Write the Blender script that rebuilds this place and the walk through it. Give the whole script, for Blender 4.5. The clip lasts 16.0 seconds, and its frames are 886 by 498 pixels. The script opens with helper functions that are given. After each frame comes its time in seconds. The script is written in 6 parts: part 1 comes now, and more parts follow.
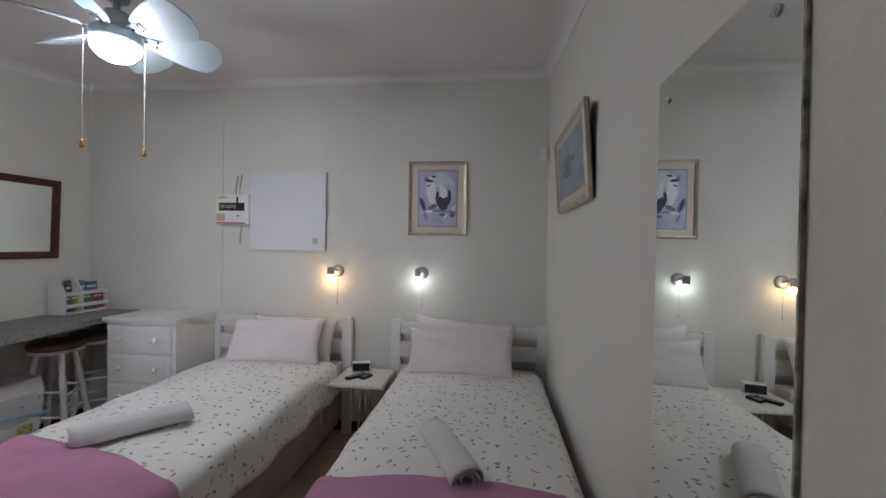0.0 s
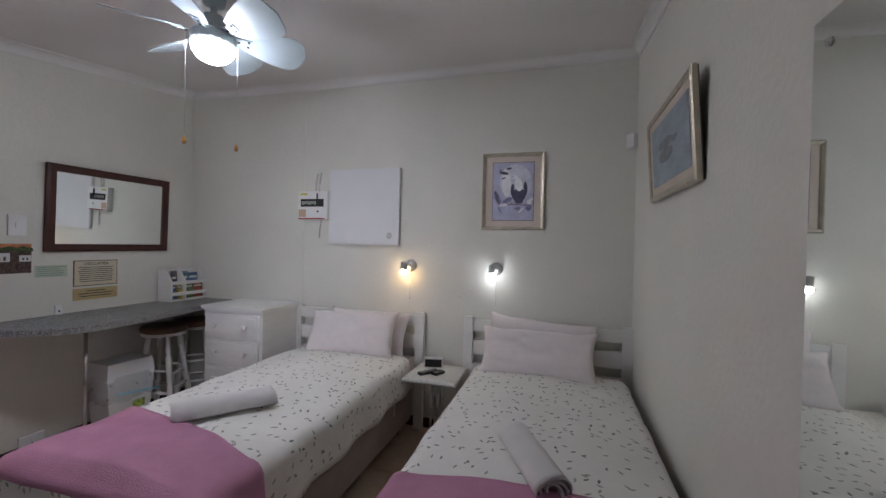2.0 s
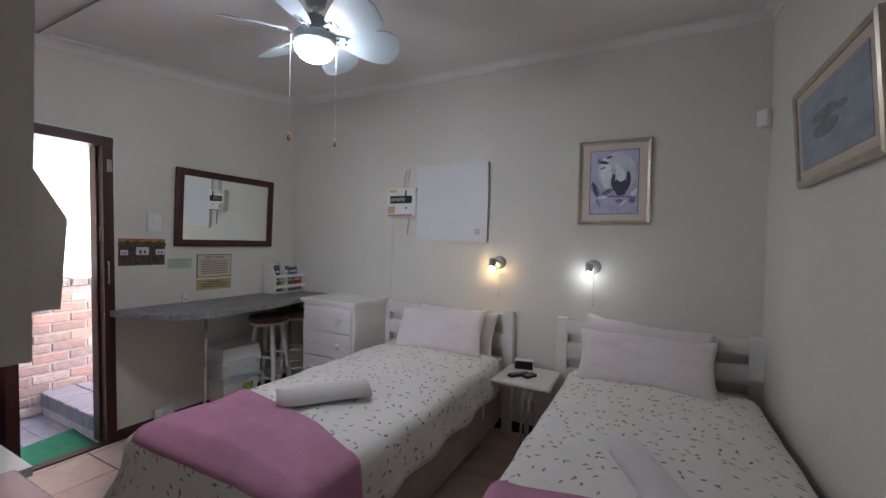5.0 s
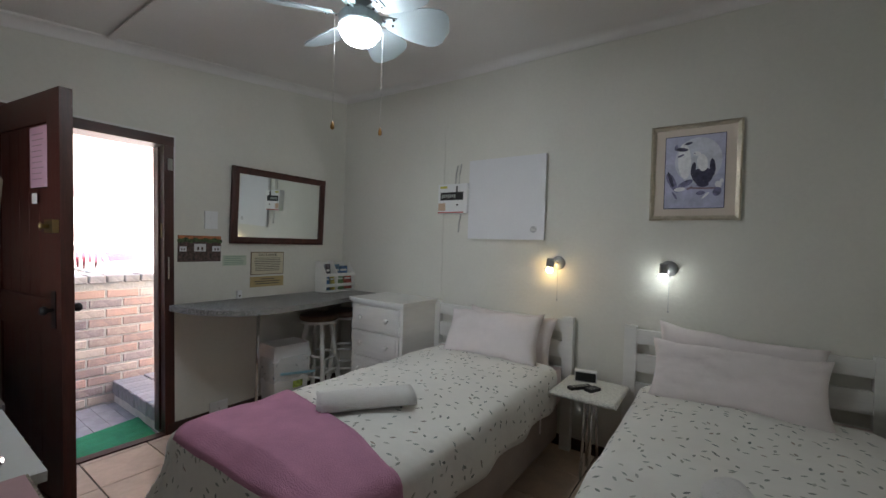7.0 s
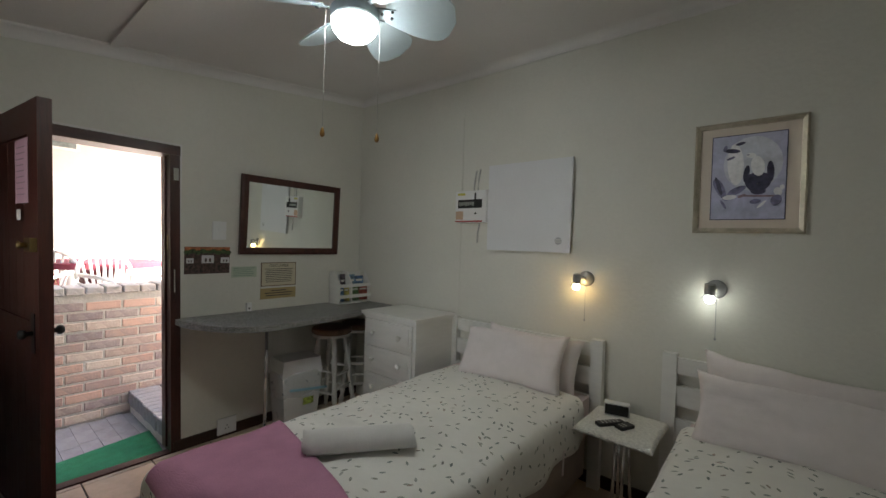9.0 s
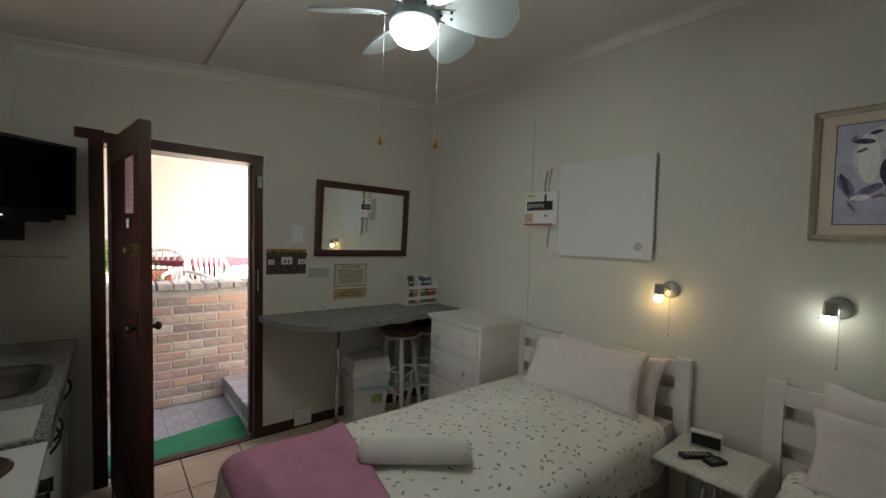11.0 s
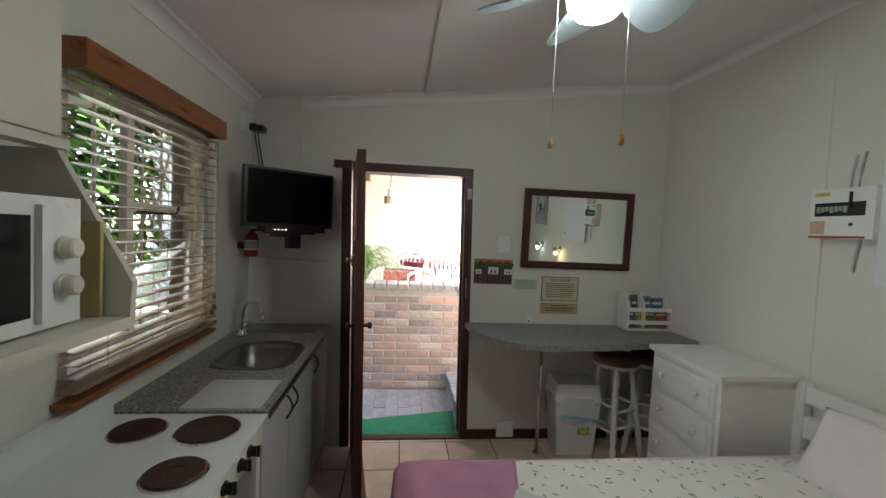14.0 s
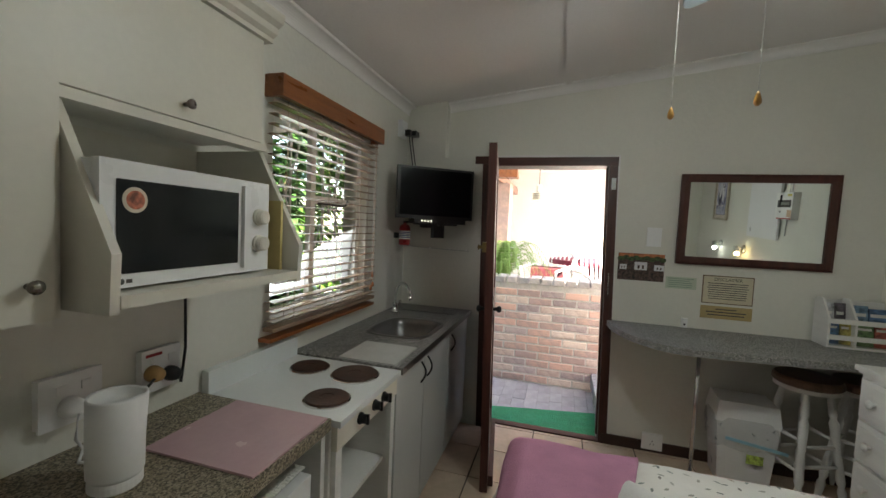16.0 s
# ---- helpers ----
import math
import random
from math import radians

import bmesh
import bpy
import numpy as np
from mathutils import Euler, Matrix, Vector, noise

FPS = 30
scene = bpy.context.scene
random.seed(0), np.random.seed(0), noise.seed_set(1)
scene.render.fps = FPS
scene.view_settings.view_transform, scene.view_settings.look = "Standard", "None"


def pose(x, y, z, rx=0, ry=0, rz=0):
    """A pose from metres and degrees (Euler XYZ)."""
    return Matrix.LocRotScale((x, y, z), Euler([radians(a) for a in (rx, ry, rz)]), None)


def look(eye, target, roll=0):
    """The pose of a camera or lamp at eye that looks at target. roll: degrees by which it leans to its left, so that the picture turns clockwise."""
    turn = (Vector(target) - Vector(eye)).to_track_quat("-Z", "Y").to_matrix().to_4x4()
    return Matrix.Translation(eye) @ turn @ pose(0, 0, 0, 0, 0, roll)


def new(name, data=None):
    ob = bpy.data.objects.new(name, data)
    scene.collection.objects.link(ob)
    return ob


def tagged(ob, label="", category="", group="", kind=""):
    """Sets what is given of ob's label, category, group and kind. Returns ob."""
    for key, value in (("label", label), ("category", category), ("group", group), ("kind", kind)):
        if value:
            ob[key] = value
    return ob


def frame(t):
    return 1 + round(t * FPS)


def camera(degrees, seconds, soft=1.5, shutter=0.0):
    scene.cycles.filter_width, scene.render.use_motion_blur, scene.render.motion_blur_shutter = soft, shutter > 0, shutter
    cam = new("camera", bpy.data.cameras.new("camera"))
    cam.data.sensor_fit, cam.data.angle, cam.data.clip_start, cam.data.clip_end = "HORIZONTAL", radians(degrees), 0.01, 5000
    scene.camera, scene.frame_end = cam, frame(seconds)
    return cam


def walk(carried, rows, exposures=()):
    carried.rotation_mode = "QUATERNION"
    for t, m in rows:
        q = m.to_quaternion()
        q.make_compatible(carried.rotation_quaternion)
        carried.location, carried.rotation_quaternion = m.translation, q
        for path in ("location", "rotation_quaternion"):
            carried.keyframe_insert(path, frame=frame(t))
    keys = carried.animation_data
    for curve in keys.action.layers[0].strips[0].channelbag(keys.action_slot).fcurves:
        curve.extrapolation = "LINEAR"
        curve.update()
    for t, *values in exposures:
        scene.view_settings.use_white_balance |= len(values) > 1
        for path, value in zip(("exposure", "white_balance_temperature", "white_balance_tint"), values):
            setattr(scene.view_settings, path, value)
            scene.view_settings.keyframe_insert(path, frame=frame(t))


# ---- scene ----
cam = camera(95.2, 16.0)
PATH = [
    (0, (-0.028, -0.023, 1.488), (-0.271, 1.962, 1.467), 1.0),
    (0.5, (-0.039, 0.0, 1.48), (-0.349, 1.976, 1.459), 1.1),
    (1, (-0.056, 0.02, 1.468), (-0.459, 1.979, 1.446), 1.1),
    (1.5, (-0.073, 0.041, 1.453), (-0.561, 1.98, 1.429), 1.2),
    (2, (-0.092, 0.056, 1.443), (-0.659, 1.974, 1.419), 1.3),
    (2.5, (-0.105, 0.074, 1.434), (-0.743, 1.969, 1.411), 1.4),
    (3, (-0.129, 0.079, 1.426), (-0.826, 1.954, 1.402), 1.4),
    (3.5, (-0.142, 0.093, 1.42), (-0.901, 1.944, 1.396), 1.5),
    (4, (-0.161, 0.097, 1.425), (-0.974, 1.924, 1.394), 1.4),
    (6.5, (-0.26, 0.227, 1.384), (-1.354, 1.9, 1.358), 1.7),
    (7, (-0.285, 0.281, 1.381), (-1.431, 1.92, 1.353), 1.7),
    (7.5, (-0.305, 0.347, 1.373), (-1.502, 1.949, 1.345), 1.8),
    (8, (-0.323, 0.424, 1.396), (-1.559, 1.997, 1.369), 1.8),
    (10.5, (-0.331, 0.603, 1.51), (-1.75, 2.011, 1.466), 2.0),
    (11, (-0.331, 0.625, 1.507), (-1.865, 1.908, 1.455), 2.1),
    (11.5, (-0.322, 0.664, 1.516), (-1.979, 1.782, 1.457), 2.2),
    (12, (-0.368, 0.734, 1.519), (-2.145, 1.65, 1.454), 2.3),
    (12.5, (-0.412, 0.803, 1.55), (-2.268, 1.546, 1.479), 2.5),
    (13, (-0.432, 0.857, 1.562), (-2.348, 1.424, 1.484), 2.6),
    (13.5, (-0.415, 0.915, 1.566), (-2.372, 1.321, 1.483), 2.6),
    (14, (-0.421, 0.961, 1.578), (-2.407, 1.177, 1.49), 2.6),
    (14.5, (-0.396, 1.015, 1.579), (-2.394, 1.009, 1.486), 2.6),
    (15, (-0.374, 1.074, 1.545), (-2.36, 0.865, 1.447), 2.6),
    (15.5, (-0.354, 1.115, 1.521), (-2.311, 0.717, 1.415), 2.6),
    (16, (-0.331, 1.142, 1.508), (-2.247, 0.58, 1.398), 2.6),
]
walk(cam, [(t, look(eye, target, roll)) for t, eye, target, roll in PATH],
     exposures=[(0.0, 3.43, 6550, 23), (4.0, 3.28, 6550, 27), (7.0, 3.06, 6750, 15), (11.0, 2.6, 7700, 11), (13.0, 2.88, 7300, 8), (16.0, 3.27, 7450, 10)])

# ---- world, sun, exposure ----
world = bpy.data.worlds.new("world")
scene.world = world
world.use_nodes = True
wn = world.node_tree.nodes
sky = wn.new("ShaderNodeTexSky")
sky.sky_type, sky.sun_disc = "NISHITA", False
sky.sun_elevation, sky.sun_rotation = radians(42), radians(35)
world.node_tree.links.new(sky.outputs[0], wn["Background"].inputs[0])
wn["Background"].inputs[1].default_value = 0.15
sun = new("sun", bpy.data.lights.new("sun", "SUN"))
sun.data.energy, sun.data.angle, sun.data.color = 5.0, radians(0.6), (1.0, 0.95, 0.88)
sun.matrix_world = look((7.0, 10.0, 11.0), (0.0, 0.0, 0.0))

# area lamp added in the window opening, standing in for sky light
wl_ = new("window_fill_lamp", bpy.data.lights.new("window_fill_lamp", "AREA"))
wl_.data.shape, wl_.data.size, wl_.data.size_y, wl_.data.energy, wl_.data.color = "RECTANGLE", 0.78, 0.80, 0.62, (0.80, 0.90, 1.0)
wl_.data.spread = math.radians(130)
wl_.matrix_world = look((-2.22, -0.104, 1.55), (-2.30, 3.0, 1.25))

# ---- plan ----
XW, XE, YS, YN = -3.41, 0.375, -0.06, 3.07      # inner faces of the walls
WT = 0.16                                        # wall thickness
XP = -0.42                                       # where the passage behind the walker begins
YB = -1.7                                        # its far end


def ceil_z(y):
    return 2.41 + 0.122 * (y + 0.06)


# ---- materials ----
def mat(name, col, rough=0.6, metal=0.0, var=0.06, scale=8.0, bump=0.05, bscale=60.0, stretch=(1, 1, 1), per=0.0, spec=0.5, dirt=None, coord="Object"):
    m = bpy.data.materials.new(name)
    m.use_nodes = True
    n, l = m.node_tree.nodes, m.node_tree.links
    b = n["Principled BSDF"]
    b.inputs["Roughness"].default_value, b.inputs["Metallic"].default_value = rough, metal
    b.inputs["Specular IOR Level"].default_value = spec
    tc = n.new("ShaderNodeTexCoord")
    mp = n.new("ShaderNodeMapping")
    mp.inputs["Scale"].default_value = stretch
    l.new(tc.outputs[coord], mp.inputs[0])
    n1 = n.new("ShaderNodeTexNoise")
    n1.inputs["Scale"].default_value, n1.inputs["Detail"].default_value = scale, 6
    n2 = n.new("ShaderNodeTexNoise")
    n2.inputs["Scale"].default_value, n2.inputs["Detail"].default_value = bscale, 4
    l.new(mp.outputs[0], n1.inputs[0]), l.new(mp.outputs[0], n2.inputs[0])
    add = n.new("ShaderNodeMath")
    add.operation = "MULTIPLY_ADD"
    l.new(n2.outputs[0], add.inputs[0])
    add.inputs[1].default_value = 0.45
    l.new(n1.outputs[0], add.inputs[2])
    last = add.outputs[0]
    if per:
        oi = n.new("ShaderNodeObjectInfo")
        a2 = n.new("ShaderNodeMath")
        a2.operation = "MULTIPLY_ADD"
        l.new(oi.outputs["Random"], a2.inputs[0])
        a2.inputs[1].default_value = per
        l.new(last, a2.inputs[2])
        a3 = n.new("ShaderNodeMath")
        a3.operation = "SUBTRACT"
        l.new(a2.outputs[0], a3.inputs[0])
        a3.inputs[1].default_value = per / 2
        last = a3.outputs[0]
    r = n.new("ShaderNodeValToRGB")
    lo = tuple(max(0, c * (1 - var * 2.2)) for c in col) if dirt is None else dirt
    hi = tuple(min(1, c * (1 + var * 1.2)) for c in col)
    r.color_ramp.elements[0].position, r.color_ramp.elements[1].position = 0.42, 0.98
    r.color_ramp.elements[0].color, r.color_ramp.elements[1].color = (*lo, 1), (*hi, 1)
    l.new(last, r.inputs[0]), l.new(r.outputs[0], b.inputs["Base Color"])
    if bump:
        bp = n.new("ShaderNodeBump")
        bp.inputs["Strength"].default_value, bp.inputs["Distance"].default_value = bump, 0.02
        l.new(n2.outputs[0], bp.inputs["Height"]), l.new(bp.outputs[0], b.inputs["Normal"])
    rr = n.new("ShaderNodeMapRange")
    rr.inputs[3].default_value, rr.inputs[4].default_value = max(0.02, rough - 0.1), min(1, rough + 0.1)
    l.new(n1.outputs[0], rr.inputs[0]), l.new(rr.outputs[0], b.inputs["Roughness"])
    return m


def glow(name, col, strength):
    m = bpy.data.materials.new(name)
    m.use_nodes = True
    b = m.node_tree.nodes["Principled BSDF"]
    b.inputs["Base Color"].default_value = (0.8, 0.8, 0.8, 1)
    b.inputs["Emission Color"].default_value, b.inputs["Emission Strength"].default_value = (*col, 1), strength
    return m


def glass(name, tint=(1, 1, 1), rough=0.0):
    m = bpy.data.materials.new(name)
    m.use_nodes = True
    b = m.node_tree.nodes["Principled BSDF"]
    b.inputs["Base Color"].default_value, b.inputs["Roughness"].default_value = (*tint, 1), rough
    b.inputs["Transmission Weight"].default_value, b.inputs["IOR"].default_value = 1.0, 1.02
    return m


WALL = mat("wall paint", (0.72, 0.705, 0.645), 0.75, var=0.03, scale=1.7, bump=0.10, bscale=45)
CEIL = mat("ceiling paint", (0.79, 0.76, 0.745), 0.85, var=0.03, scale=1.2, bump=0.05, bscale=70)
CORN = mat("cornice paint", (0.79, 0.77, 0.755), 0.7, var=0.02, scale=3, bump=0.03)
WHITE = mat("white painted wood", (0.80, 0.79, 0.76), 0.42, var=0.03, scale=5, bump=0.04, bscale=30, stretch=(1, 1, 6))
CREAM = mat("cream painted board", (0.74, 0.70, 0.60), 0.5, var=0.03, scale=4, bump=0.03)
PLASTIC = mat("white plastic", (0.80, 0.80, 0.80), 0.3, var=0.02, scale=4, bump=0)
WOODRED = mat("dark stained hardwood", (0.062, 0.0145, 0.009), 0.42, var=0.25, scale=5, bump=0.08, bscale=40, stretch=(6, 6, 0.6))
WOODHOR = mat("dark stained rail", (0.062, 0.0145, 0.009), 0.42, var=0.25, scale=5, bump=0.08, bscale=40, stretch=(6, 0.6, 6))
SKIRT = mat("dark brown skirting", (0.045, 0.018, 0.012), 0.4, var=0.2, scale=6, bump=0.04)
ORANGEWOOD = mat("varnished orange wood", (0.29, 0.092, 0.025), 0.3, var=0.18, scale=5, bump=0.04, bscale=40, stretch=(0.6, 6, 6))
SLATWOOD = mat("varnished slat wood", (0.32, 0.22, 0.155), 0.24, var=0.15, scale=6, bump=0.03, stretch=(0.5, 6, 6))
TILE = mat("cream floor tile", (0.66, 0.51, 0.39), 0.22, var=0.08, scale=5, bump=0.03, bscale=25, per=0.12)
GROUT = mat("dark grout", (0.055, 0.05, 0.045), 0.9, var=0.15, scale=20, bump=0.1)
STEEL = mat("brushed steel", (0.30, 0.30, 0.295), 0.36, metal=1.0, var=0.06, scale=8, bump=0.02, bscale=90, stretch=(0.4, 6, 6))
CHROME = mat("chrome", (0.75, 0.75, 0.76), 0.1, metal=1.0, var=0.03, scale=6, bump=0)
BLACK = mat("black plastic", (0.010, 0.010, 0.011), 0.38, var=0.1, scale=12, bump=0)
PINKFLEECE = mat("pink fleece", (0.60, 0.285, 0.42), 0.95, var=0.08, scale=7, bump=0.5, bscale=220, spec=0.1)
PILLOWPINK = mat("pale pink cotton", (0.80, 0.73, 0.725), 0.9, var=0.03, scale=5, bump=0.12, bscale=26, spec=0.15)
SHEET = mat("pale pink sheet", (0.74, 0.62, 0.60), 0.9, var=0.03, scale=5, bump=0.15, bscale=22, spec=0.15)
TOWEL = mat("white terry towel", (0.82, 0.80, 0.78), 0.98, var=0.04, scale=9, bump=0.6, bscale=260, spec=0.05)
BEDBASE = mat("beige base cloth", (0.42, 0.35, 0.31), 0.9, var=0.06, scale=6, bump=0.2, bscale=180, spec=0.1)


def speckle(name, base, dark, light, rough=0.52, scale=230.0):
    m = mat(name, base, rough, var=0.05, scale=6, bump=0.02)
    n, l = m.node_tree.nodes, m.node_tree.links
    tc = n.new("ShaderNodeTexCoord")
    v = n.new("ShaderNodeTexVoronoi")
    v.inputs["Scale"].default_value = scale
    l.new(tc.outputs["Object"], v.inputs[0])
    r = n.new("ShaderNodeValToRGB")
    r.color_ramp.interpolation = "CONSTANT"
    r.color_ramp.elements[0].color = (*dark, 1)
    r.color_ramp.elements[1].position, r.color_ramp.elements[1].color = 0.35, (*base, 1)
    e = r.color_ramp.elements.new(0.75)
    e.color = (*light, 1)
    s = n.new("ShaderNodeSeparateColor")
    l.new(v.outputs["Color"], s.inputs[0]), l.new(s.outputs[0], r.inputs[0])
    l.new(r.outputs[0], n["Principled BSDF"].inputs["Base Color"])
    return m


GRANITE = speckle("grey speckled laminate", (0.25, 0.245, 0.235), (0.11, 0.11, 0.105), (0.42, 0.41, 0.39))
GRANITEBR = speckle("brown speckled laminate", (0.25, 0.21, 0.15), (0.10, 0.085, 0.06), (0.38, 0.33, 0.25))


def leaf_print(name):
    """White cotton with small scattered leaves, in the cloth's own lengths (uv in metres)."""
    m = mat(name, (0.80, 0.78, 0.74), 0.92, var=0.03, scale=4, bump=0.15, bscale=18, spec=0.15)
    n, l = m.node_tree.nodes, m.node_tree.links
    b = n["Principled BSDF"]
    ground = b.inputs["Base Color"].links[0].from_socket
    uv = n.new("ShaderNodeUVMap")
    last = ground
    for k, (sc, col1, col2, keep) in enumerate(((15.0, (0.20, 0.23, 0.22), (0.42, 0.42, 0.36), 0.52), (11.0, (0.48, 0.39, 0.34), (0.17, 0.20, 0.20), 0.40), (18.0, (0.28, 0.32, 0.30), (0.50, 0.49, 0.44), 0.34))):
        mp = n.new("ShaderNodeMapping")
        mp.inputs["Location"].default_value = (k * 3.7, k * 1.3, 0)
        l.new(uv.outputs[0], mp.inputs[0])
        v = n.new("ShaderNodeTexVoronoi")
        v.voronoi_dimensions = "2D"
        v.inputs["Scale"].default_value, v.inputs["Randomness"].default_value = sc, 0.85
        l.new(mp.outputs[0], v.inputs["Vector"])
        d = n.new("ShaderNodeVectorMath")
        d.operation = "SUBTRACT"
        l.new(mp.outputs[0], d.inputs[0]), l.new(v.outputs["Position"], d.inputs[1])
        s = n.new("ShaderNodeSeparateColor")
        l.new(v.outputs["Color"], s.inputs[0])
        ang = n.new("ShaderNodeMath")
        ang.operation = "MULTIPLY"
        ang.inputs[1].default_value = 6.283
        l.new(s.outputs[0], ang.inputs[0])
        rot = n.new("ShaderNodeVectorRotate")
        rot.rotation_type = "Z_AXIS"
        l.new(d.outputs[0], rot.inputs["Vector"]), l.new(ang.outputs[0], rot.inputs["Angle"])
        sc2 = n.new("ShaderNodeVectorMath")
        sc2.operation = "MULTIPLY"
        sc2.inputs[1].default_value = (1 / 0.0135, 1 / 0.0052, 0)
        l.new(rot.outputs[0], sc2.inputs[0])
        ax = n.new("ShaderNodeSeparateXYZ")
        l.new(sc2.outputs[0], ax.inputs[0])
        across = n.new("ShaderNodeMath")
        across.operation = "ABSOLUTE"
        l.new(ax.outputs[1], across.inputs[0])
        ln = n.new("ShaderNodeMath")
        ln.operation = "MULTIPLY_ADD"
        l.new(ax.outputs[0], ln.inputs[0]), l.new(ax.outputs[0], ln.inputs[1]), l.new(across.outputs[0], ln.inputs[2])
        lt = n.new("ShaderNodeMath")
        lt.operation = "LESS_THAN"
        lt.inputs[1].default_value = 1.0
        l.new(ln.outputs["Value"], lt.inputs[0])
        kp = n.new("ShaderNodeMath")
        kp.operation = "LESS_THAN"
        kp.inputs[1].default_value = keep
        l.new(s.outputs[1], kp.inputs[0])
        mu = n.new("ShaderNodeMath")
        mu.operation = "MULTIPLY"
        l.new(lt.outputs[0], mu.inputs[0]), l.new(kp.outputs[0], mu.inputs[1])
        cm = n.new("ShaderNodeMix")
        cm.data_type = "RGBA"
        cm.inputs[6].default_value, cm.inputs[7].default_value = (*col1, 1), (*col2, 1)
        l.new(s.outputs[2], cm.inputs[0])
        mx = n.new("ShaderNodeMix")
        mx.data_type = "RGBA"
        l.new(mu.outputs[0], mx.inputs[0]), l.new(last, mx.inputs[6]), l.new(cm.outputs[2], mx.inputs[7])
        last = mx.outputs[2]
    l.new(last, b.inputs["Base Color"])
    return m


DUVET = leaf_print("leaf print cotton")
MIRROR = bpy.data.materials.new("mirror silver")
MIRROR.use_nodes = True
MIRROR.node_tree.nodes["Principled BSDF"].inputs["Base Color"].default_value = (0.86, 0.90, 0.87, 1)
MIRROR.node_tree.nodes["Principled BSDF"].inputs["Metallic"].default_value = 1.0
MIRROR.node_tree.nodes["Principled BSDF"].inputs["Roughness"].default_value = 0.015
PANE = glass("window glass")


# ---- building helpers ----
def part(name, bm, material, parent=None, label="", smooth=False, bevel=0.0):
    me = bpy.data.meshes.new(name)
    if bevel:
        bmesh.ops.bevel(bm, geom=[e for e in bm.edges if len(e.link_faces) == 2 and e.calc_face_angle(0) > 0.6], offset=bevel, segments=2, affect="EDGES", clamp_overlap=True)
    bmesh.ops.recalc_face_normals(bm, faces=bm.faces)
    bm.to_mesh(me)
    bm.free()
    me.materials.append(material)
    if smooth:
        me.shade_smooth()
    ob = new(name, me)
    ob.parent = parent
    if label:
        ob["label"] = label
    return ob


def thing(name, m, label, category, group="", kind=""):
    ob = new(name)
    ob.empty_display_size = 0.1
    ob.matrix_world = m if isinstance(m, Matrix) else pose(*m)
    return tagged(ob, label, category, group, kind)


def box(bm, x0, x1, y0, y1, z0, z1, m=None):
    vs = [bm.verts.new(p) for p in ((x0, y0, z0), (x1, y0, z0), (x1, y1, z0), (x0, y1, z0), (x0, y0, z1), (x1, y0, z1), (x1, y1, z1), (x0, y1, z1))]
    for f in ((3, 2, 1, 0), (4, 5, 6, 7), (0, 1, 5, 4), (1, 2, 6, 5), (2, 3, 7, 6), (3, 0, 4, 7)):
        bm.faces.new([vs[i] for i in f])
    if m is not None:
        for v in vs:
            v.co = m @ v.co
    return vs


def bx(*a, m=None):
    bm = bmesh.new()
    box(bm, *a, m=m)
    return bm


def prism(bm, pts, axis, a, b):
    """Extrude an outline: pts are the two other coordinates in order."""
    def put(p, h):
        return {"x": (h, p[0], p[1]), "y": (p[0], h, p[1]), "z": (p[0], p[1], h)}[axis]
    lo, hi = [bm.verts.new(put(p, a)) for p in pts], [bm.verts.new(put(p, b)) for p in pts]
    bm.faces.new(lo[::-1]), bm.faces.new(hi)
    for i in range(len(pts)):
        j = (i + 1) % len(pts)
        bm.faces.new((lo[i], lo[j], hi[j], hi[i]))


def tube(bm, pts, r, seg=10, cap=True):
    """A round bar along points; r is one radius or one for each point."""
    pts = [Vector(p) for p in pts]
    rs = r if isinstance(r, (list, tuple)) else [r] * len(pts)
    rings = []
    up = Vector((0, 0, 1))
    for i, p in enumerate(pts):
        d = (pts[min(i + 1, len(pts) - 1)] - pts[max(i - 1, 0)]).normalized()
        a = d.cross(up)
        if a.length < 0.05:
            a = d.cross(Vector((1, 0, 0)))
        a.normalize()
        b = d.cross(a)
        rings.append([bm.verts.new(p + rs[i] * (math.cos(t) * a + math.sin(t) * b)) for t in (2 * math.pi * k / seg for k in range(seg))])
    for u, v in zip(rings, rings[1:]):
        for k in range(seg):
            bm.faces.new((u[k], u[(k + 1) % seg], v[(k + 1) % seg], v[k]))
    if cap:
        bm.faces.new(rings[0][::-1]), bm.faces.new(rings[-1])


def lathe(bm, prof, seg=24, m=None):
    """A turned shape round z from (radius, height) pairs."""
    rings = []
    for r, z in prof:
        ring = [bm.verts.new(Vector((r * math.cos(2 * math.pi * k / seg), r * math.sin(2 * math.pi * k / seg), z))) for k in range(seg)]
        if m is not None:
            for v in ring:
                v.co = m @ v.co
        rings.append(ring)
    for u, v in zip(rings, rings[1:]):
        for k in range(seg):
            bm.faces.new((u[k], u[(k + 1) % seg], v[(k + 1) % seg], v[k]))
    bm.faces.new(rings[0][::-1]), bm.faces.new(rings[-1])


